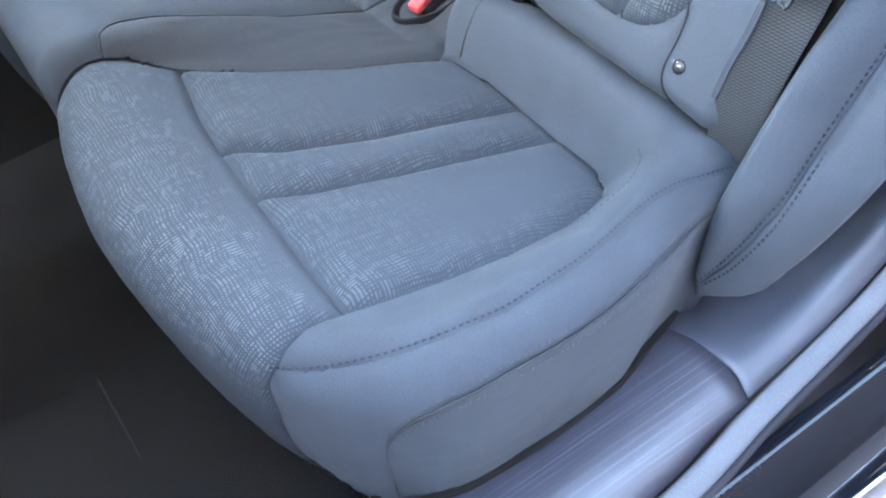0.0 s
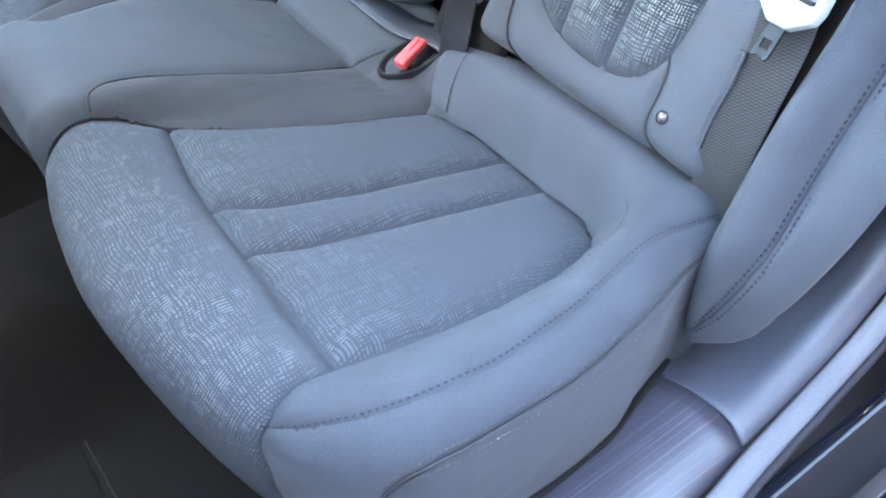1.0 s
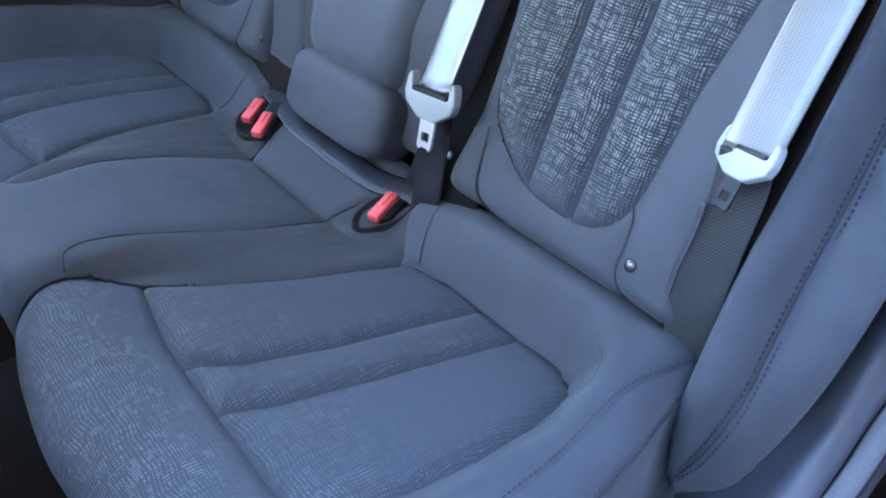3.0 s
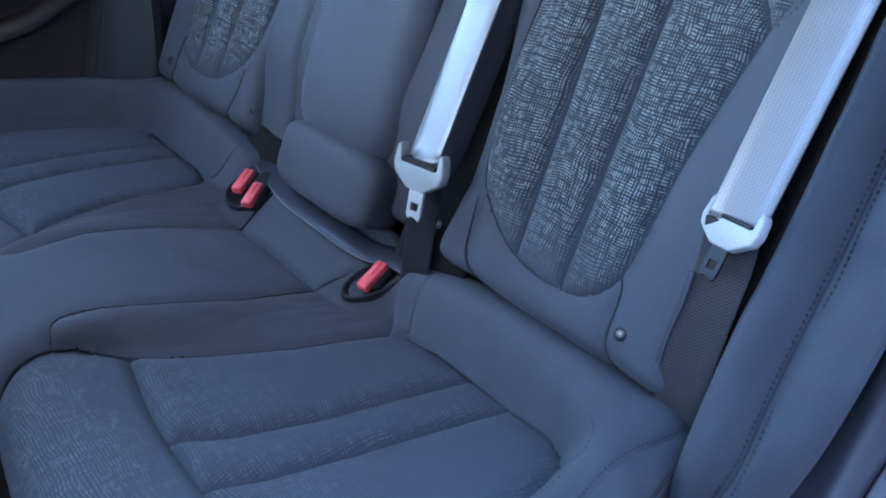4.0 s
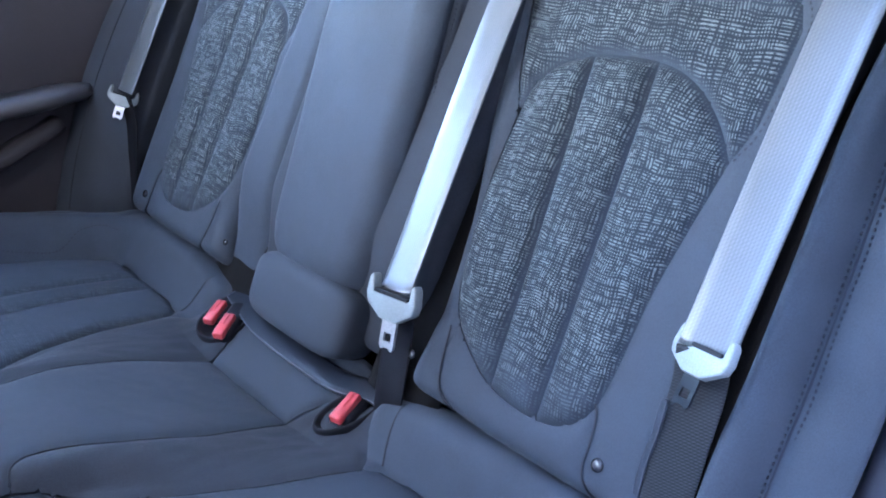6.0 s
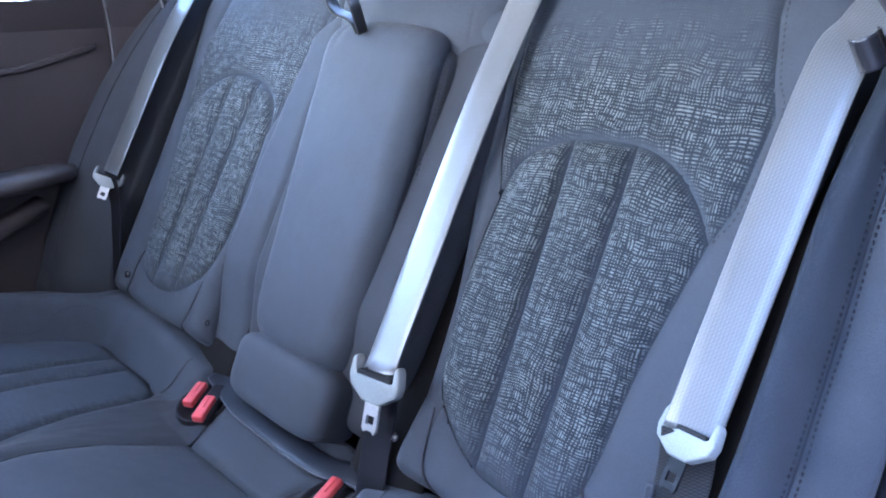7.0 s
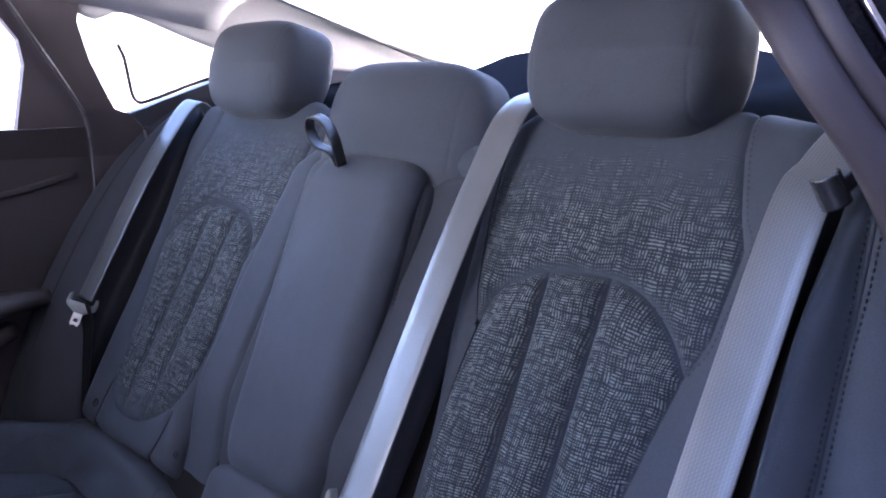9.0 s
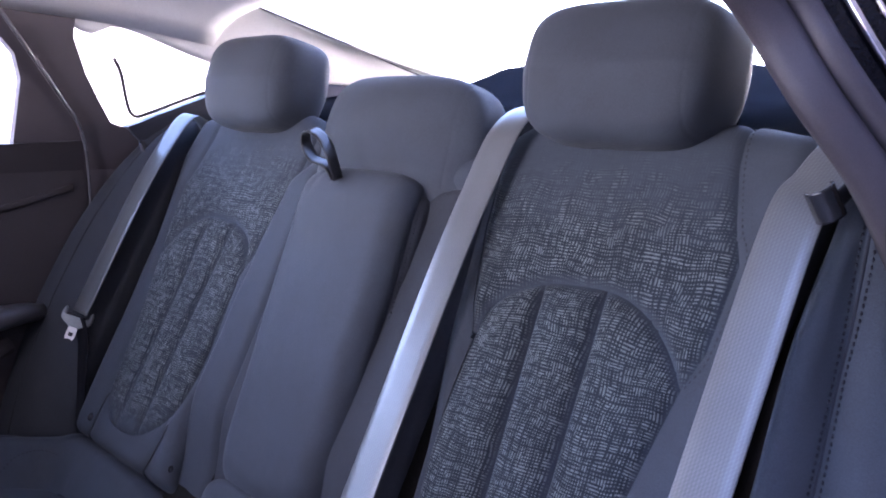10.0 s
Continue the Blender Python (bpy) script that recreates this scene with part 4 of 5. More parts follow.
def recess(at, size, turn):
    """A dark pocket liner round the buckles."""
    root = thing("buckle_pocket", "black plastic buckle pocket in the seat cushion", "buckle pocket", group="buckle pockets", at=tuple(at))
    ring = [(math.cos(a), math.sin(a)) for a in np.linspace(0, 2 * math.pi, 40, endpoint=False)]
    m = Matrix.Translation(at) @ turn
    bm = bmesh.new()
    rows = []
    for k, z in ((0.78, -0.006), (0.88, 0.000), (0.95, 0.0025), (1.0, 0.000), (1.0, -0.012)):
        rows.append([bm.verts.new(m @ Vector((x * size[0] / 2 * k, y * size[1] / 2 * k, z))) for x, y in ring])
    for a, b in zip(rows, rows[1:]):
        for i in range(len(ring)):
            j = (i + 1) % len(ring)
            bm.faces.new((a[i], a[j], b[j], b[i]))
    bm.faces.new(rows[0])
    part("pocket_liner", bm, BLACK, root)


recess((-0.046, -0.160, -0.090), (0.098, 0.058), pose(0, 0, 0, 0, -14, -14))
buckle(Vector((-0.038, -0.158, -0.087)), pose(0, 0, 0, 0, -14, 16), "black seat belt buckle with a red release button")
recess((-0.050, 0.150, -0.090), (0.084, 0.080), pose(0, 0, 0, 0, -14, 14))
buckle(Vector((-0.050, 0.130, -0.087)), pose(0, 0, 0, 0, -14, 34), "black seat belt buckle with a red release button")
buckle(Vector((-0.038, 0.178, -0.088)), pose(0, 0, 0, 0, -14, 30), "black seat belt buckle with a recessed red button")

edge = thing("seat_edge_trim", "dark leather trim with a pale stitched edge along the rear of the centre seat", "seat trim", at=(-0.02, 0, -0.09))
line = smooth_line([(-0.010, -0.192, -0.076), (-0.012, -0.165, -0.076), (-0.028, -0.115, -0.079), (-0.030, -0.02, -0.079), (-0.026, 0.08, -0.078), (-0.012, 0.150, -0.075), (-0.004, 0.190, -0.074)], 90)
sweep("trim_strip", line, slab_profile(0.034, 0.007), (0.9, 0, 0.30), GLOSS, edge)
sweep("welt", line + [-0.0155, 0, -0.0035], round_profile(0.0013), (1, 0, 0), FLANGE, edge, "pale stitched edge")


# ---- side bolsters by the doors ----
def side_bolster(s):
    root = thing("side_bolster", "padded grey side bolster with double stitching beside the backrest", "car seat", group="side bolsters", at=(0.0, s * 0.65, -0.2))
    inner = smooth_line([(-0.019, 0.599, -0.216), (-0.036, 0.599, -0.160), (-0.041, 0.600, -0.090), (-0.026, 0.600, -0.036), (0.010, 0.600, 0.051), (0.056, 0.600, 0.125), (0.100, 0.602, 0.221), (0.139, 0.606, 0.325), (0.190, 0.610, 0.405), (0.235, 0.612, 0.47)], 90)
    crest = smooth_line([(-0.021, 0.601, -0.217), (-0.022, 0.610, -0.185), (-0.010, 0.633, -0.122), (0.010, 0.647, -0.073), (0.035, 0.650, -0.036), (0.081, 0.649, 0.047), (0.126, 0.645, 0.153), (0.156, 0.645, 0.220), (0.187, 0.645, 0.335), (0.208, 0.644, 0.427), (0.235, 0.640, 0.47)], 90)
    outer = smooth_line([(-0.016, 0.603, -0.219), (0.015, 0.640, -0.199), (0.027, 0.660, -0.143), (0.044, 0.675, -0.084), (0.064, 0.685, -0.022), (0.090, 0.690, 0.045), (0.135, 0.690, 0.150), (0.175, 0.688, 0.260), (0.205, 0.682, 0.350), (0.240, 0.665, 0.47)], 90)
    crest = crest * 0.85 + inner * 0.15
    rows = []
    for i in range(90):
        p0, p1, p2 = inner[i], crest[i], outer[i]
        back0 = p0 + [0.05, 0.0, -0.01]
        wide = min(1.0, i / 14)
        ctrl = [back0, p0 + [0.022, -0.002 * wide, 0.0], p0 + [0.003, 0.003 * wide, 0.0], p0 * 0.5 + p1 * 0.5 + np.array([-0.009, 0.002, 0.003]) * wide, p1 + np.array([-0.003, -0.004, 0.001]) * wide, p1 + [0.001, 0.0, 0.0], p1 + np.array([-0.002, 0.004, 0.001]) * wide, p1 * 0.5 + p2 * 0.5 + np.array([-0.007, 0.004, 0.001]) * wide, p2 + np.array([0.0, 0.002, 0]) * wide, p2 + np.array([0.010, -0.004, 0.0]) * wide, p2 + np.array([0.035, -0.030, -0.004]) * wide]
        rows.append(smooth_line(ctrl, 34))
    rows = np.array(rows)
    cut = 16
    while cut < 33 and np.linalg.norm(rows[45, cut] - crest[45]) > np.linalg.norm(rows[45, cut + 1] - crest[45]):
        cut += 1
    for name, a, b in (("inner_panel", 0, cut), ("outer_panel", cut, 33)):
        block = rows[:, a:b + 1] * [1, s, 1]
        n, k = block.shape[:2]
        faces = [(i * k + j, i * k + j + 1, (i + 1) * k + j + 1, (i + 1) * k + j) for i in range(n - 1) for j in range(k - 1)]
        if s > 0:
            faces = [f[::-1] for f in faces]
        from_lists(name, block.reshape(-1, 3).tolist(), faces, CLOTH, root)
    for k in (-0.0075, 0.0075):
        one, two = (cut + 1, cut + 2) if k > 0 else (cut - 1, cut - 2)
        col = one
        lie = unit(np.cross(np.gradient(rows, axis=0)[:, col], np.gradient(rows, axis=1)[:, col]))
        lie = lie * np.where(lie[:, :1] > 0, -1, 1)
        d1, d2 = (np.linalg.norm(rows[:, c] - rows[:, cut], axis=1)[:, None] for c in (one, two))
        share = np.clip((0.0062 - d1) / (d2 - d1 + 1e-9), -0.5, 1.0)
        base = ((rows[:, one] * (1 - share) + rows[:, two] * share + lie * 0.0010)[4:-3]) * [1, s, 1]
        steps = smooth_line(base[::4], int(np.linalg.norm(np.diff(base, axis=0), axis=1).sum() / 0.0065))
        verts, faces = [], []
        tt = unit(np.gradient(steps, axis=0))
        for c, d in zip(steps, tt):
            q = len(verts)
            sd = np.cross(d, (-0.8, 0.0, 0.4))
            sd = unit(sd)
            nn = np.cross(sd, d)
            for a, b, h in ((-1, 0, 0), (-0.6, 1, 0), (0.6, 1, 0), (1, 0, 0), (0.6, -1, 0), (-0.6, -1, 0), (0, 0, 1), (0, 0, -1)):
                verts.append(tuple(c + d * a * 0.0021 + sd * b * 0.0011 + nn * h * 0.0007))
            ring = [0, 1, 2, 3, 4, 5]
            for x in range(6):
                faces.append((q + ring[x], q + ring[(x + 1) % 6], q + 6))
                faces.append((q + ring[(x + 1) % 6], q + ring[x], q + 7))
        tagged(from_lists("stitching", verts, faces, THREAD, root), kind="stuff")
    sweep("seam", (rows[1:-2, cut] + [-0.0004, 0, 0]) * [1, s, 1], round_profile(0.0013, 6), (0, 1, 0), THREAD, root)
    return root


side_bolster(-1)


def far_bolster():
    """The pad across the car, seen from inside: its face runs from the belt gap forward to the door."""
    root = thing("side_bolster", "padded grey side bolster in shade-toned cloth between far backrest and closed door", "car seat", group="side bolsters", at=(0.0, 0.65, -0.1))
    front = smooth_line([(-0.105, 0.690, -0.14), (-0.098, 0.690, -0.06), (-0.086, 0.690, -0.02), (-0.062, 0.690, 0.05), (-0.020, 0.690, 0.15), (0.012, 0.689, 0.213), (0.068, 0.687, 0.306), (0.135, 0.682, 0.391), (0.195, 0.674, 0.450), (0.245, 0.660, 0.485)], 80)
    inner = smooth_line([(-0.010, 0.578, -0.14), (-0.014, 0.578, -0.06), (-0.008, 0.578, -0.01), (0.018, 0.578, 0.064), (0.060, 0.578, 0.150), (0.100, 0.578, 0.224), (0.150, 0.579, 0.310), (0.200, 0.582, 0.395), (0.235, 0.588, 0.450), (0.265, 0.615, 0.490)], 80)
    rows = []
    for p, q in zip(inner, front):
        mid = p * 0.5 + q * 0.5
        rows.append(smooth_line([p + [0.045, 0.004, -0.01], p + [0.016, 0.0, 0.0], p + [0.001, 0.005, 0.0], mid + [-0.010, -0.006, 0.002], q + [0.003, -0.010, 0.0], q + [-0.002, -0.002, 0.0], q + [0.004, 0.006, 0.0], q + [0.030, 0.008, -0.004]], 30))
    rows = np.array(rows)
    for name, a, b in (("inner_panel", 0, 20), ("outer_panel", 20, 29)):
        block = rows[:, a:b + 1]
        n, k = block.shape[:2]
        # shade at the far door is put into this pad's cloth colour
        from_lists(name, block.reshape(-1, 3).tolist(), [(i * k + j, (i + 1) * k + j, (i + 1) * k + j + 1, i * k + j + 1) for i in range(n - 1) for j in range(k - 1)], CLOTH_SHADED, root)
    sweep("seam", rows[1:-1, 20] + [-0.0006, -0.0004, 0], round_profile(0.0012, 6), (0, 1, 0), SEAM, root)


far_bolster()


# ---- cabin floor, sill and body ----
def sheet(name, rows, mat, parent=None, thick=0.012, label="", kind="structure", category="", flip=False):
    """A thick skin through rows of points."""
    rows = np.array([[tuple(p) for p in r] for r in rows], float)
    n, k = rows.shape[:2]
    du, dv = np.gradient(rows, axis=0), np.gradient(rows, axis=1)
    nrm = unit(np.cross(du, dv)) * (-1 if flip else 1)
    both = np.concatenate([rows.reshape(-1, 3), (rows - nrm * thick).reshape(-1, 3)])
    o = n * k
    faces = []
    for i in range(n - 1):
        for j in range(k - 1):
            a = i * k + j
            faces.append((a, a + k, a + k + 1, a + 1))
            faces.append((o + a, o + a + 1, o + a + k + 1, o + a + k))
    rim = [i * k for i in range(n)] + [(n - 1) * k + j for j in range(1, k)] + [i * k + k - 1 for i in range(n - 2, -1, -1)] + [j for j in range(k - 2, 0, -1)]
    for a, b in zip(rim, rim[1:] + rim[:1]):
        faces.append((a, b, o + b, o + a))
    bm = bmesh.new()
    vs = [bm.verts.new(p) for p in both]
    for f in faces:
        bm.faces.new([vs[i] for i in f])
    ob = part(name, bm, mat, parent, label)
    if parent is None:
        tagged(ob, label, category, kind=kind)
    return ob


def lofted(curves, count, across=0):
    lines = [smooth_line(c, count) for c in curves]
    if across:
        return [smooth_line([l[i] for l in lines], across) for i in range(count)]
    return [[l[i] for l in lines] for i in range(count)]


# dark sheets added as shade in the gaps beside the backrests, where the belts hang
for s_ in (-1, 1):
    ch = thing("gap_shade", "dark sheet added to blacken the gap beside the backrest", "seat trim", group="belt channels", at=(0.03, s_ * 0.58, -0.1))
    sheet("lining", lofted([[(RAKE * z + dx, s_ * y, z) for z in (-0.13, -0.06, 0.0, 0.2, 0.42)] for y, dx in ((0.545, 0.055), (0.572, 0.060), (0.590, 0.055), (0.605, 0.045))], 24, 8), CARPET, ch, 0.006)
    ch = thing("gap_shade", "dark sheet added to blacken the gap between centre and outer backrest", "seat trim", group="belt channels", at=(0.03, s_ * 0.22, -0.1))
    sheet("lining", lofted([[(RAKE * z + dx, s_ * y, z) for z in (-0.16, -0.05, 0.0, 0.2, 0.44)] for y, dx in ((0.15, 0.035), (0.20, 0.030), (0.23, 0.030), (0.27, 0.035))], 24, 8), CARPET, ch, 0.006)

# carpeted floor with a raised tunnel
sheet("floor", lofted([[(-1.75, y, z), (-0.9, y, z), (-0.55, y, z), (-0.40, y, z + 0.01), (0.10, y, z + 0.02)] for y, z in ((-0.66, -0.41), (-0.5, -0.42), (-0.2, -0.425), (-0.13, -0.40), (-0.09, -0.30), (0.09, -0.30), (0.13, -0.40), (0.2, -0.425), (0.5, -0.42), (0.66, -0.41))], 30), CARPET, thick=0.02, label="dark brown carpeted cabin floor with a raised tunnel", category="floor", flip=True)
mat_ = thing("floor_mat", "dark carpet floor mat lying in the rear footwell", "floor mat", at=(-0.8, -0.35, -0.41))
part("mat_panel", box((0.42, 0.40, 0.012), (-0.78, -0.36, -0.408), 0.005), CARPET, mat_)
sweep("bound_edge", smooth_line([(-0.565, -0.165, -0.404), (-0.562, -0.30, -0.404), (-0.562, -0.40, -0.404), (-0.566, -0.555, -0.404)], 40), round_profile(0.0012), (1, 0, 0), MATEDGE, mat_, "paler bound mat edge")


def sill():
    root = thing("door_sill", "scratched dark plastic door sill trim along the opening", "door sill", at=(-0.2, -0.67, -0.28))
    scuff = lofted([[(-1.5, -0.560, -0.305), (-0.6, -0.560, -0.300), (-0.311, -0.560, -0.295), (-0.10, -0.555, -0.282), (-0.052, -0.555, -0.274)],
                    [(-1.5, -0.640, -0.262), (-0.6, -0.640, -0.262), (-0.25, -0.640, -0.262), (-0.10, -0.628, -0.260), (-0.034, -0.622, -0.258)],
                    [(-1.5, -0.700, -0.262), (-0.6, -0.695, -0.262), (-0.25, -0.690, -0.262), (-0.10, -0.682, -0.262), (-0.028, -0.672, -0.262)],
                    [(-1.5, -0.745, -0.275), (-0.6, -0.738, -0.275), (-0.20, -0.724, -0.275), (-0.10, -0.712, -0.274), (-0.033, -0.704, -0.274)]], 60, 14)
    sheet("scuff_plate", scuff, SCUFF, root, 0.008, "scratched dark sill plate", flip=True)
    rear = lofted([[(-0.049, -0.555, -0.280), (0.02, -0.560, -0.300), (0.115, -0.580, -0.285), (0.185, -0.610, -0.220), (0.215, -0.640, -0.11), (0.24, -0.650, 0.005), (0.25, -0.662, 0.150)],
                   [(-0.031, -0.622, -0.266), (0.034, -0.626, -0.278), (0.106, -0.634, -0.260), (0.160, -0.646, -0.202), (0.196, -0.656, -0.100), (0.204, -0.666, 0.014), (0.214, -0.678, 0.156)],
                   [(-0.025, -0.672, -0.260), (0.04, -0.666, -0.256), (0.11, -0.664, -0.236), (0.155, -0.670, -0.18), (0.188, -0.675, -0.09), (0.208, -0.685, 0.02), (0.212, -0.694, 0.16)],
                   [(-0.030, -0.702, -0.271), (0.05, -0.696, -0.266), (0.12, -0.692, -0.246), (0.172, -0.692, -0.185), (0.210, -0.699, -0.09), (0.229, -0.709, 0.02), (0.218, -0.716, 0.16)]], 60, 14)
    sheet("wheel_arch_trim", rear, PLASTIC, root, 0.008, "grey plastic wheel arch trim", flip=True)
    # a dark strip painted in for the contact shadow between seat and sill
    tuck = smooth_line([(-0.40, -0.585, -0.280), (-0.33, -0.614, -0.268), (-0.288, -0.620, -0.265), (-0.249, -0.622, -0.264), (-0.214, -0.622, -0.263), (-0.174, -0.620, -0.262), (-0.133, -0.617, -0.261), (-0.088, -0.604, -0.261), (-0.055, -0.596, -0.258), (-0.02, -0.585, -0.262)], 60)
    sweep("contact_shadow", tuck, slab_profile(0.011, 0.005), (0, 1, -0.3), CARPET, root, "black strip drawn as the contact shadow under the seat")
    return root


sill()
# the opening's rim: rail, pillar, arch and sill in one ring
RING = [(-1.30, -0.560, 0.700), (-0.60, -0.565, 0.715), (-0.18, -0.578, 0.682), (0.006, -0.607, 0.590), (0.036, -0.650, 0.516), (0.082, -0.690, 0.440), (0.150, -0.712, 0.335), (0.215, -0.718, 0.180), (0.232, -0.712, 0.03), (0.215, -0.702, -0.08), (0.187, -0.694, -0.16), (0.150, -0.692, -0.225), (0.090, -0.694, -0.260), (-0.033, -0.706, -0.272), (-0.20, -0.727, -0.274), (-0.60, -0.745, -0.276), (-1.50, -0.755, -0.278)]
mid_open = np.array([-0.35, 0.0, 0.15])


def ringed(points, count, out, forth):
    """A line along the opening's rim, moved out from its middle and forth from the car."""
    p = smooth_line(points, count)
    way = p - mid_open
    way[:, 1] = 0
    return p + unit(way) * out + np.array([0, -forth, 0])


flange = thing("sill_flange", "pale grey metal flange along the door sill", "door sill", at=(-0.2, -0.73, -0.28))
low_ring = RING[8:]
sheet("flange", [list(r) for r in zip(ringed(low_ring, 120, 0.0, 0.0), ringed(low_ring, 120, -0.004, 0.004), ringed(low_ring, 120, -0.003, 0.012), ringed(low_ring, 120, 0.004, 0.022), ringed(low_ring, 120, 0.012, 0.026))], FLANGE, flange, 0.006)
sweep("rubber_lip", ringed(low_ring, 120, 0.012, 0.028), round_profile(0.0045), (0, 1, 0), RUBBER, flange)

jamb = thing("door_jamb", "dark plastic rear door pillar with a rubber seal", "door pillar", at=(0.1, -0.7, 0.2))
high_ring = RING[:9]
sheet("pillar_trim", [list(r) for r in zip(ringed(high_ring, 160, 0.030, -0.030), ringed(high_ring, 160, 0.008, -0.012), ringed(high_ring, 160, 0.0, 0.0), ringed(high_ring, 160, 0.006, 0.009), ringed(high_ring, 160, 0.018, 0.014), ringed(high_ring, 160, 0.028, 0.013), ringed(high_ring, 160, 0.032, 0.006))], PILLAR, jamb, 0.004)
sweep("rubber_seal", ringed(high_ring, 160, 0.040, 0.014), [(-0.009, -0.006), (0.0, -0.010), (0.010, -0.006), (0.011, 0.004), (0.003, 0.009), (-0.008, 0.006)], (0, 1, 0), PILLAR, jamb, "dark grey rubber door seal")
sheet("painted_jamb", [list(r) for r in zip(ringed(high_ring, 160, 0.044, 0.004), ringed(high_ring, 160, 0.056, 0.012), ringed(high_ring, 160, 0.066, 0.030), ringed(high_ring, 160, 0.080, 0.050), ringed(high_ring, 160, 0.13, 0.060), ringed(high_ring, 160, 0.22, 0.062))], PAINT, jamb, 0.004)
sweep("chrome_strip", ringed(high_ring, 160, 0.071, 0.040), [(-0.002, -0.0015), (0.002, -0.0015), (0.002, 0.0015), (-0.002, 0.0015)], (0, 1, 0), CHROME, jamb, "thin chrome strip")
sweep("chrome_strip", ringed(high_ring, 160, 0.063, 0.027), [(-0.004, -0.0025), (0.004, -0.0025), (0.004, 0.0025), (-0.004, 0.0025)], (0, 1, 0), CHROME, jamb, "bright chrome strip")


def body_side():
    """The painted outer body below and behind the opening."""
    tagged(sheet("body_sill", lofted([[(x, y, z) for x in (-2.0, -1.2, -0.6, -0.2, 0.1, 0.3)] for y, z in ((-0.740, -0.286), (-0.758, -0.290), (-0.776, -0.301), (-0.794, -0.322), (-0.812, -0.358), (-0.83, -0.43), (-0.82, -0.50), (-0.70, -0.54))], 50, 26), PAINT, thick=0.006, label="glossy black painted outer car sill", category="car body", flip=True))


body_side()
strip = thing("sill_strip", "bright chrome strip along the black outer sill", "car trim", at=(-0.1, -0.81, -0.37))
sweep("moulding", smooth_line([(-1.6, -0.790, -0.362), (-0.6, -0.802, -0.364), (0.03, -0.821, -0.366), (0.29, -0.832, -0.366)], 60), slab_profile(0.016, 0.006), (0, 0.5, -0.8), CHROME, strip)


# ---- the far side, roof and rear ----
def far_y(z):
    return 0.70 - 0.42 * max(0.0, z - 0.40) if z > 0.30 else 0.70


def plate(name, poly, mat, parent, push=0.0, thick=0.02, label="", s=1):
    """A thick panel on the car's inward-leaning side, from its (x, z) outline."""
    bm = bmesh.new()
    f = bm.faces.new([bm.verts.new((x, 0, z)) for x, z in poly])
    for z in (0.30, 0.40, 0.50, 0.60):
        bmesh.ops.bisect_plane(bm, geom=bm.verts[:] + bm.edges[:] + bm.faces[:], plane_co=(0, 0, z), plane_no=(0, 0, 1))
    g = bmesh.ops.extrude_face_region(bm, geom=bm.faces[:])
    moved = {v for v in g["geom"] if isinstance(v, bmesh.types.BMVert)}
    for v in bm.verts:
        v.co.y = s * (far_y(v.co.z) - push + (thick if v in moved else 0.0))
    ob = part(name, bm, mat, parent, label)
    for p in ob.data.polygons:
        p.use_smooth = False
    return ob


door = tagged(thing("door_1", "closed dark-trimmed rear passenger door with a window", "car door", kind="structure", at=(-0.5, 0.7, -0.3)))
SHUT = [(-0.105, 0.700), (-0.050, 0.632), (0.027, 0.535), (0.070, 0.474), (0.092, 0.385), (0.088, 0.20), (0.05, 0.05), (0.0, -0.08), (-0.06, -0.18), (-0.12, -0.32)]
plate("door_panel", [(-1.2, -0.32), (-1.2, 0.448), (-0.04, 0.451), (0.078, 0.455)] + SHUT[4:], DOORTRIM, door, 0.004, 0.05)
plate("window_frame", [(-0.040, 0.452), (-0.036, 0.56), (-0.048, 0.60), (-0.085, 0.640), (-0.14, 0.675), (-0.16, 0.700)] + SHUT[:4] + [(0.078, 0.456)], GLARE_TRIM, door, 0.008, 0.02)
plate("window_rail", [(-1.2, 0.672), (-1.2, 0.70), (-0.165, 0.698), (-0.145, 0.672)], GLARE_TRIM, door, 0.008, 0.02)
pane = plate("pane", [(-1.2, 0.44), (-1.2, 0.68), (-0.03, 0.67), (-0.036, 0.44)], GLASS, door, -0.012, 0.004)
pane.visible_shadow = False
sweep("belt_moulding", smooth_line([(-1.2, 0.688, 0.342), (-0.4, 0.688, 0.320), (-0.099, 0.690, 0.335), (0.064, 0.692, 0.370)], 40), slab_profile(0.012, 0.006), (0, 0, 1), DOORTRIM, door)
sweep("armrest", smooth_line([(-1.0, 0.655, 0.140), (-0.40, 0.655, 0.142), (-0.13, 0.660, 0.150), (-0.07, 0.675, 0.154), (-0.033, 0.700, 0.152)], 50), [(-0.045, -0.015), (0.04, -0.018), (0.05, 0.0), (0.035, 0.012), (-0.045, 0.010)], (0, -1, 0), DOOR_REST, door, "grey plastic door armrest")
sweep("map_pocket", smooth_line([(-0.8, 0.670, 0.02), (-0.25, 0.670, 0.045), (-0.13, 0.675, 0.072), (-0.066, 0.684, 0.098)], 40), [(-0.03, -0.02), (0.02, -0.02), (0.025, 0.0), (0.015, 0.008), (-0.03, 0.006)], (0, -1, 0), DOORTRIM, door)
sweep("shut_line_seal", smooth_line([(x, far_y(z) - 0.014, z) for x, z in SHUT], 80), round_profile(0.0032), (0, 1, 0), SEAL, door, "rubber seal along the door edge")

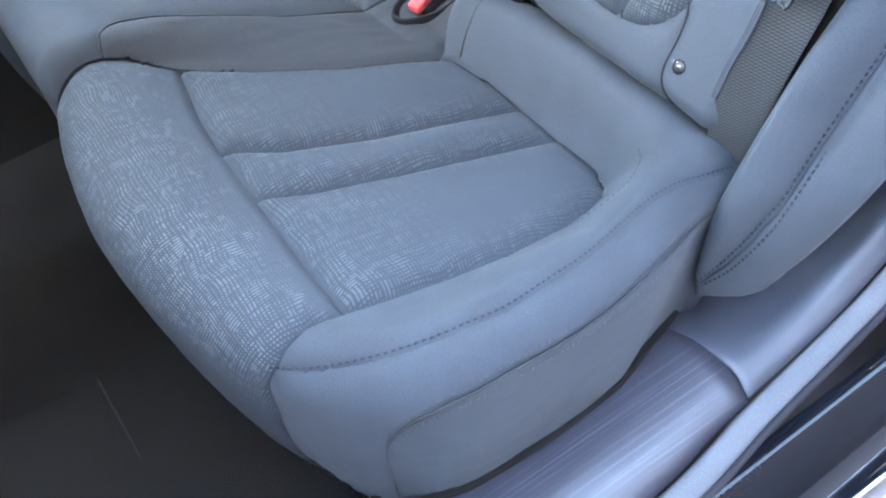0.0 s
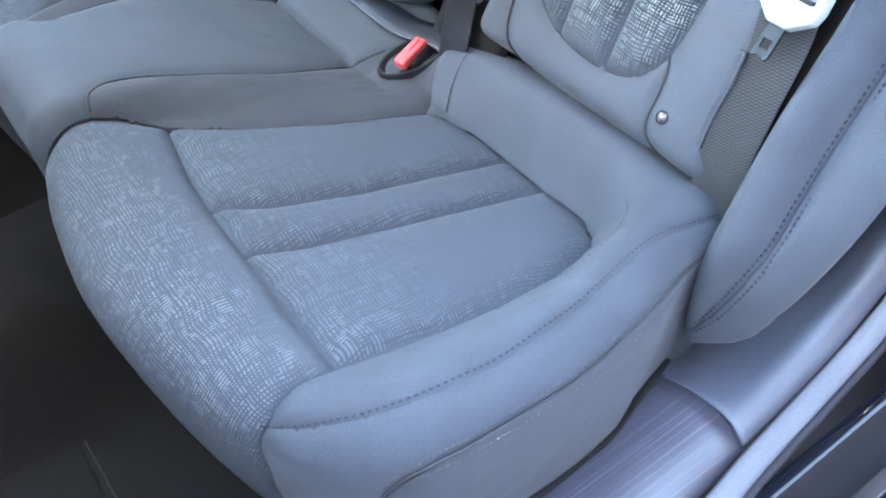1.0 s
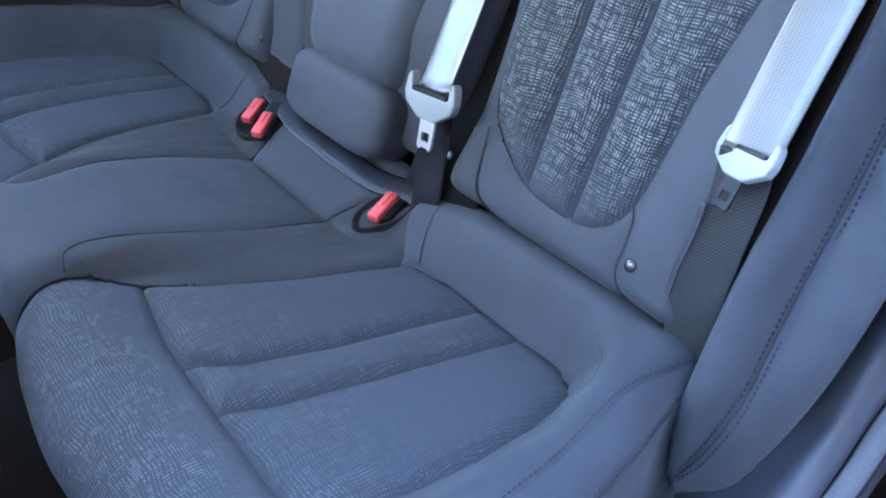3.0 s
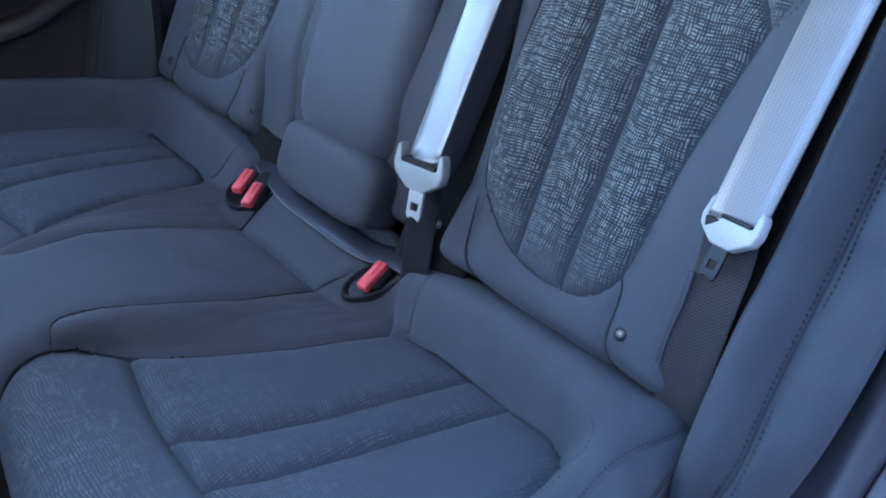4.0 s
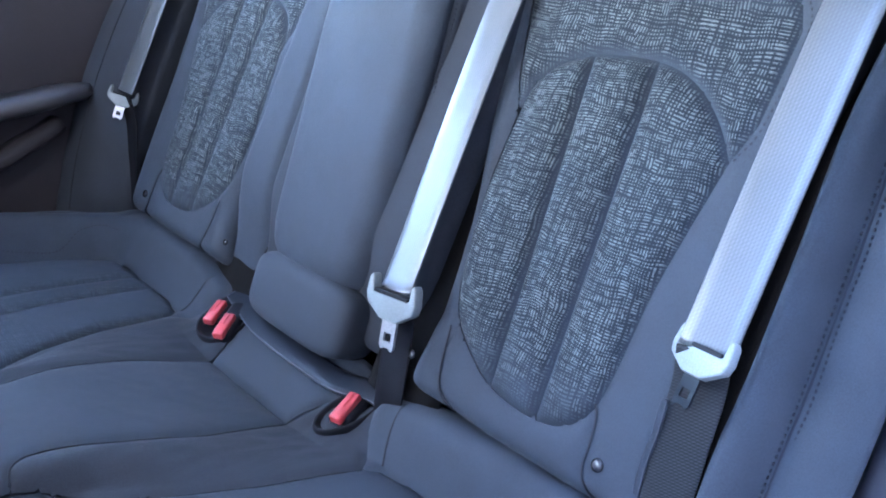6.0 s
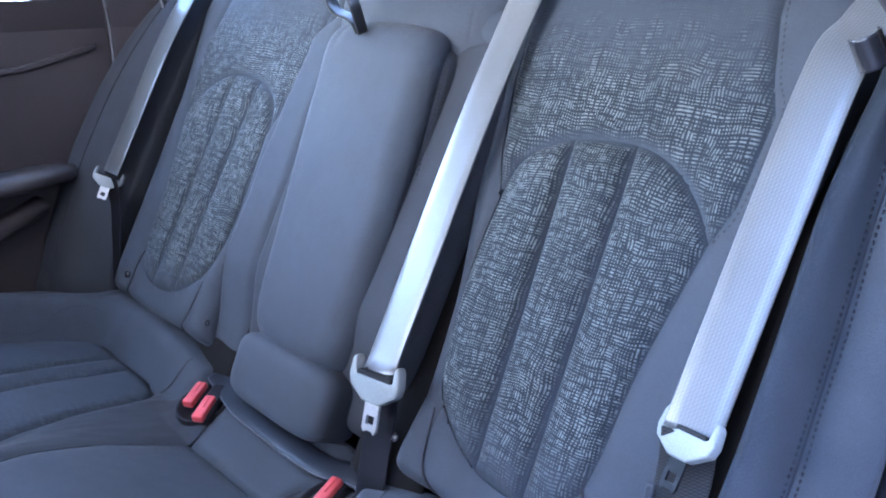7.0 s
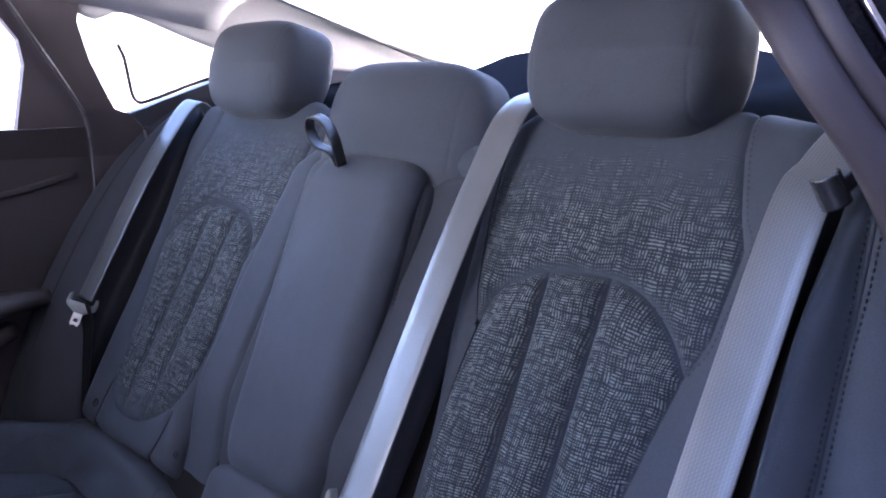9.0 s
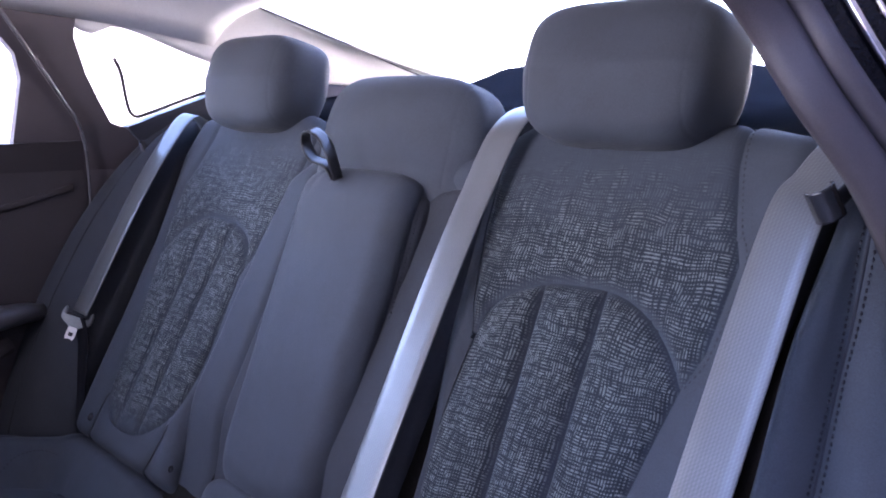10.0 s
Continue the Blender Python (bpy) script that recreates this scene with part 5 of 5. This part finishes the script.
shell = thing("side_trim", "dark plastic rear pillar trim beside a small quarter window", "car interior", group="rear side trims", at=(0.2, 0.7, 0.3))
plate("pillar_trim", [SHUT[1], SHUT[0], (-0.09, 0.725), (0.045, 0.725), (0.046, 0.632), (0.074, 0.571), (0.101, 0.528), (0.128, 0.488), (0.160, 0.476), (0.20, 0.44), (0.30, 0.30), (0.30, -0.30), (-0.10, -0.30)] + SHUT[8:3:-1] + [SHUT[3], SHUT[2]], GLARE_TRIM, shell, 0.0, 0.03)
plate("sill_trim", [(0.160, 0.480), (0.185, 0.488), (0.215, 0.501), (0.30, 0.533), (0.40, 0.575), (0.75, 0.60), (0.75, 0.40), (0.20, 0.44)], PLASTIC, shell, 0.002, 0.03)
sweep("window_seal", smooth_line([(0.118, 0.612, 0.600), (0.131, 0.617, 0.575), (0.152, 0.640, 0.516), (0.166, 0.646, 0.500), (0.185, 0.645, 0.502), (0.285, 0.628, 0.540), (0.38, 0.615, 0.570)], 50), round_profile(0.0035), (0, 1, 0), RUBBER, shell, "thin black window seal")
pane = plate("pane", [(0.06, 0.46), (0.06, 0.66), (0.42, 0.60), (0.42, 0.50)], GLASS, shell, -0.035, 0.004)
pane.visible_shadow = False

near_shell = thing("side_trim", "dark plastic rear side trim behind the door opening", "car interior", group="rear side trims", at=(0.3, -0.7, 0.2))
plate("quarter_panel", [(0.20, 0.72), (0.12, 0.55), (0.20, 0.40), (0.27, 0.25), (0.28, -0.30), (1.1, -0.30), (1.1, 0.55), (0.6, 0.62)], GLARE_TRIM, near_shell, -0.01, 0.03, s=-1)

# pale pillar and roof lining
tagged(sheet("ceiling", lofted([[(-1.25, y, z - 0.02), (-1.0, y, z), (-0.4, y, z + 0.012), (0.05, y, z - 0.005), (0.30, y, z - 0.035)] for y, z in ((-0.60, 0.69), (-0.52, 0.735), (-0.35, 0.76), (0.0, 0.772), (0.35, 0.76), (0.52, 0.735), (0.60, 0.69))], 40, 24), LINER, thick=0.03, label="pale grey fabric car headliner", category="ceiling"))
pill = thing("rear_pillar_lining", "pale grey lining of the sloping rear pillar", "car interior", at=(0.4, 0.55, 0.6))
sheet("lining", lofted([[(-0.03, 0.600, 0.700), (0.066, 0.604, 0.640), (0.127, 0.598, 0.652), (0.285, 0.612, 0.606), (0.42, 0.605, 0.575), (0.80, 0.55, 0.560)],
                        [(-0.03, 0.560, 0.715), (0.08, 0.570, 0.700), (0.20, 0.560, 0.690), (0.34, 0.555, 0.665), (0.50, 0.545, 0.640), (0.85, 0.50, 0.590)],
                        [(-0.03, 0.500, 0.735), (0.10, 0.510, 0.730), (0.22, 0.505, 0.725), (0.330, 0.500, 0.705), (0.527, 0.500, 0.649), (0.86, 0.485, 0.575)]], 50, 14), LINER, pill, 0.02)
pill2 = thing("rear_pillar_lining", "pale grey lining of the sloping rear pillar", "car interior", at=(0.4, -0.55, 0.6))
sheet("lining", lofted([[(0.10, -0.604, 0.640), (0.127, -0.598, 0.652), (0.285, -0.612, 0.606), (0.42, -0.605, 0.575), (0.80, -0.55, 0.560)],
                        [(0.10, -0.570, 0.700), (0.20, -0.560, 0.690), (0.34, -0.555, 0.665), (0.50, -0.545, 0.640), (0.85, -0.50, 0.590)],
                        [(0.10, -0.510, 0.730), (0.22, -0.505, 0.725), (0.330, -0.500, 0.705), (0.527, -0.500, 0.649), (0.86, -0.485, 0.575)]], 50, 14), LINER, pill2, 0.02, flip=True)
glass = tagged(thing("window_1", "tinted sloping rear window with a dark edge", "car window", kind="structure", at=(0.6, 0, 0.5)))
pane = sheet("pane", lofted([[(0.30, y, z), (0.527, y, z - 0.055), (0.90, y, z - 0.155)] for y, z in ((-0.5, 0.708), (-0.25, 0.735), (0, 0.742), (0.25, 0.735), (0.5, 0.708))], 12, 12), GLASS, glass, 0.004)
pane.visible_shadow = False
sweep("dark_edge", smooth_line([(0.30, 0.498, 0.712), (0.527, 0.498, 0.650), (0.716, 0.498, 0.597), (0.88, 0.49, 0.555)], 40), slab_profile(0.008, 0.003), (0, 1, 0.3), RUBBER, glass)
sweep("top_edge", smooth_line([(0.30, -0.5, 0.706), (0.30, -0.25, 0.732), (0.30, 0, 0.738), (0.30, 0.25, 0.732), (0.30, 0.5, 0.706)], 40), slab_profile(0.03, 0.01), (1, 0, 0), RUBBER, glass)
tagged(sheet("parcel_shelf", lofted([[(0.34, y, 0.40), (0.345, y, 0.47), (0.38, y, 0.488), (0.55, y, 0.505), (0.66, y, 0.52 + h * 0.6), (0.72, y, 0.522 + h), (0.80, y, 0.522 + h), (0.90, y, 0.51 + h * 0.6), (1.0, y, 0.50)] for y, h in ((-0.62, 0.0), (-0.42, 0.0), (-0.32, 0.022), (-0.22, 0.046), (0, 0.052), (0.20, 0.048), (0.28, 0.022), (0.36, 0.0), (0.62, 0.0))], 40, 16), SHELF, thick=0.03, label="dark cloth parcel shelf below the rear window", category="parcel shelf", kind="structure", flip=True))

# unseen plain walls added to close the cabin and keep stray light out
def closing(name, quad, mat, label):
    rows = lofted([[quad[0], quad[1]], [quad[3], quad[2]]], 8, 8)
    tagged(sheet(name, rows, mat, thick=0.02, label=label), category="wall")


# added blockers; their heights set where front light reaches the seat backs
for y0, y1, top in ((-0.62, -0.20, 0.58), (-0.20, 0.24, 0.36), (0.24, 0.68, 0.56)):
    closing("front_blocker", [(-0.92, y0, -0.42), (-0.92, y1, -0.42), (-1.0, y1, top), (-1.0, y0, top)], DOORTRIM, "unseen light-blocking panel ahead of the rear footwell")
closing("wall_rear", [(0.20, -0.60, -0.45), (0.20, 0.60, -0.45), (0.40, 0.60, 0.42), (0.40, -0.60, 0.42)], CARPET, "plain dark bulkhead behind the rear seat")
closing("wall_tail", [(1.12, -0.75, -0.46), (1.12, 0.75, -0.46), (1.02, 0.75, 0.56), (1.02, -0.75, 0.56)], DOORTRIM, "plain dark wall behind the parcel shelf")
closing("wall_dash", [(-1.90, -0.75, -0.46), (-1.90, 0.75, -0.46), (-1.95, 0.75, 0.26), (-1.95, -0.75, 0.26)], DOORTRIM, "plain dark wall below the windscreen")
closing("wall_far", [(-1.95, 0.755, -0.46), (1.12, 0.755, -0.46), (1.12, 0.755, 0.44), (-1.95, 0.755, 0.44)], DOORTRIM, "plain dark lower car side")
closing("wall_near_front", [(-1.95, -0.725, -0.46), (-0.98, -0.725, -0.46), (-0.98, -0.725, 0.44), (-1.95, -0.725, 0.44)], DOORTRIM, "plain dark closed front side")
closing("wall_near_rear", [(0.27, -0.735, -0.46), (1.12, -0.735, -0.46), (1.12, -0.735, 0.46), (0.27, -0.735, 0.46)], DOORTRIM, "plain dark rear side panel")
closing("wall_under", [(-1.95, -0.735, -0.465), (1.12, -0.735, -0.465), (1.12, 0.755, -0.465), (-1.95, 0.755, -0.465)], DOORTRIM, "plain dark car underside")
for s_ in (-1, 1):
    closing("pillar_middle", [(-1.06, s_ * 0.715, 0.40), (-0.96, s_ * 0.715, 0.40), (-0.98, s_ * 0.60, 0.70), (-1.06, s_ * 0.60, 0.70)], GLARE_TRIM, "plain dark middle pillar")

# ---- outside ----
# unseen ground that serves as a warm reflector below the doorway
tagged(from_lists("ground", [(-300, -300, -0.74), (300, -300, -0.74), (300, 300, -0.74), (-300, 300, -0.74)], [(0, 1, 2, 3)], BOUNCE_GROUND, None), "unseen ground under the car, reddened to bounce warm light", "ground", kind="structure")

# unseen, added to keep sun and low sky out of the doorway
tagged(sheet("sky_screen_1", lofted([[(x, -2.4, z) for x in (-9.0, 0.0, 9.0)] for z in (-0.74, 1.5, 3.6)], 12, 8), BLOCKER_BROWN, thick=0.2, label="unseen brown wall added to block light at the open door", category="wall", flip=True))
# made-up pale wall that cuts the low sky at the far window
tagged(sheet("sky_screen_2", lofted([[(x, 9.0, z) for x in (-9.0, 0.0, 9.0)] for z in (-0.74, 0.8, 2.4)], 12, 8), PALE_WALL, thick=0.2, label="added pale wall that screens low sky beyond the closed door", category="wall"))
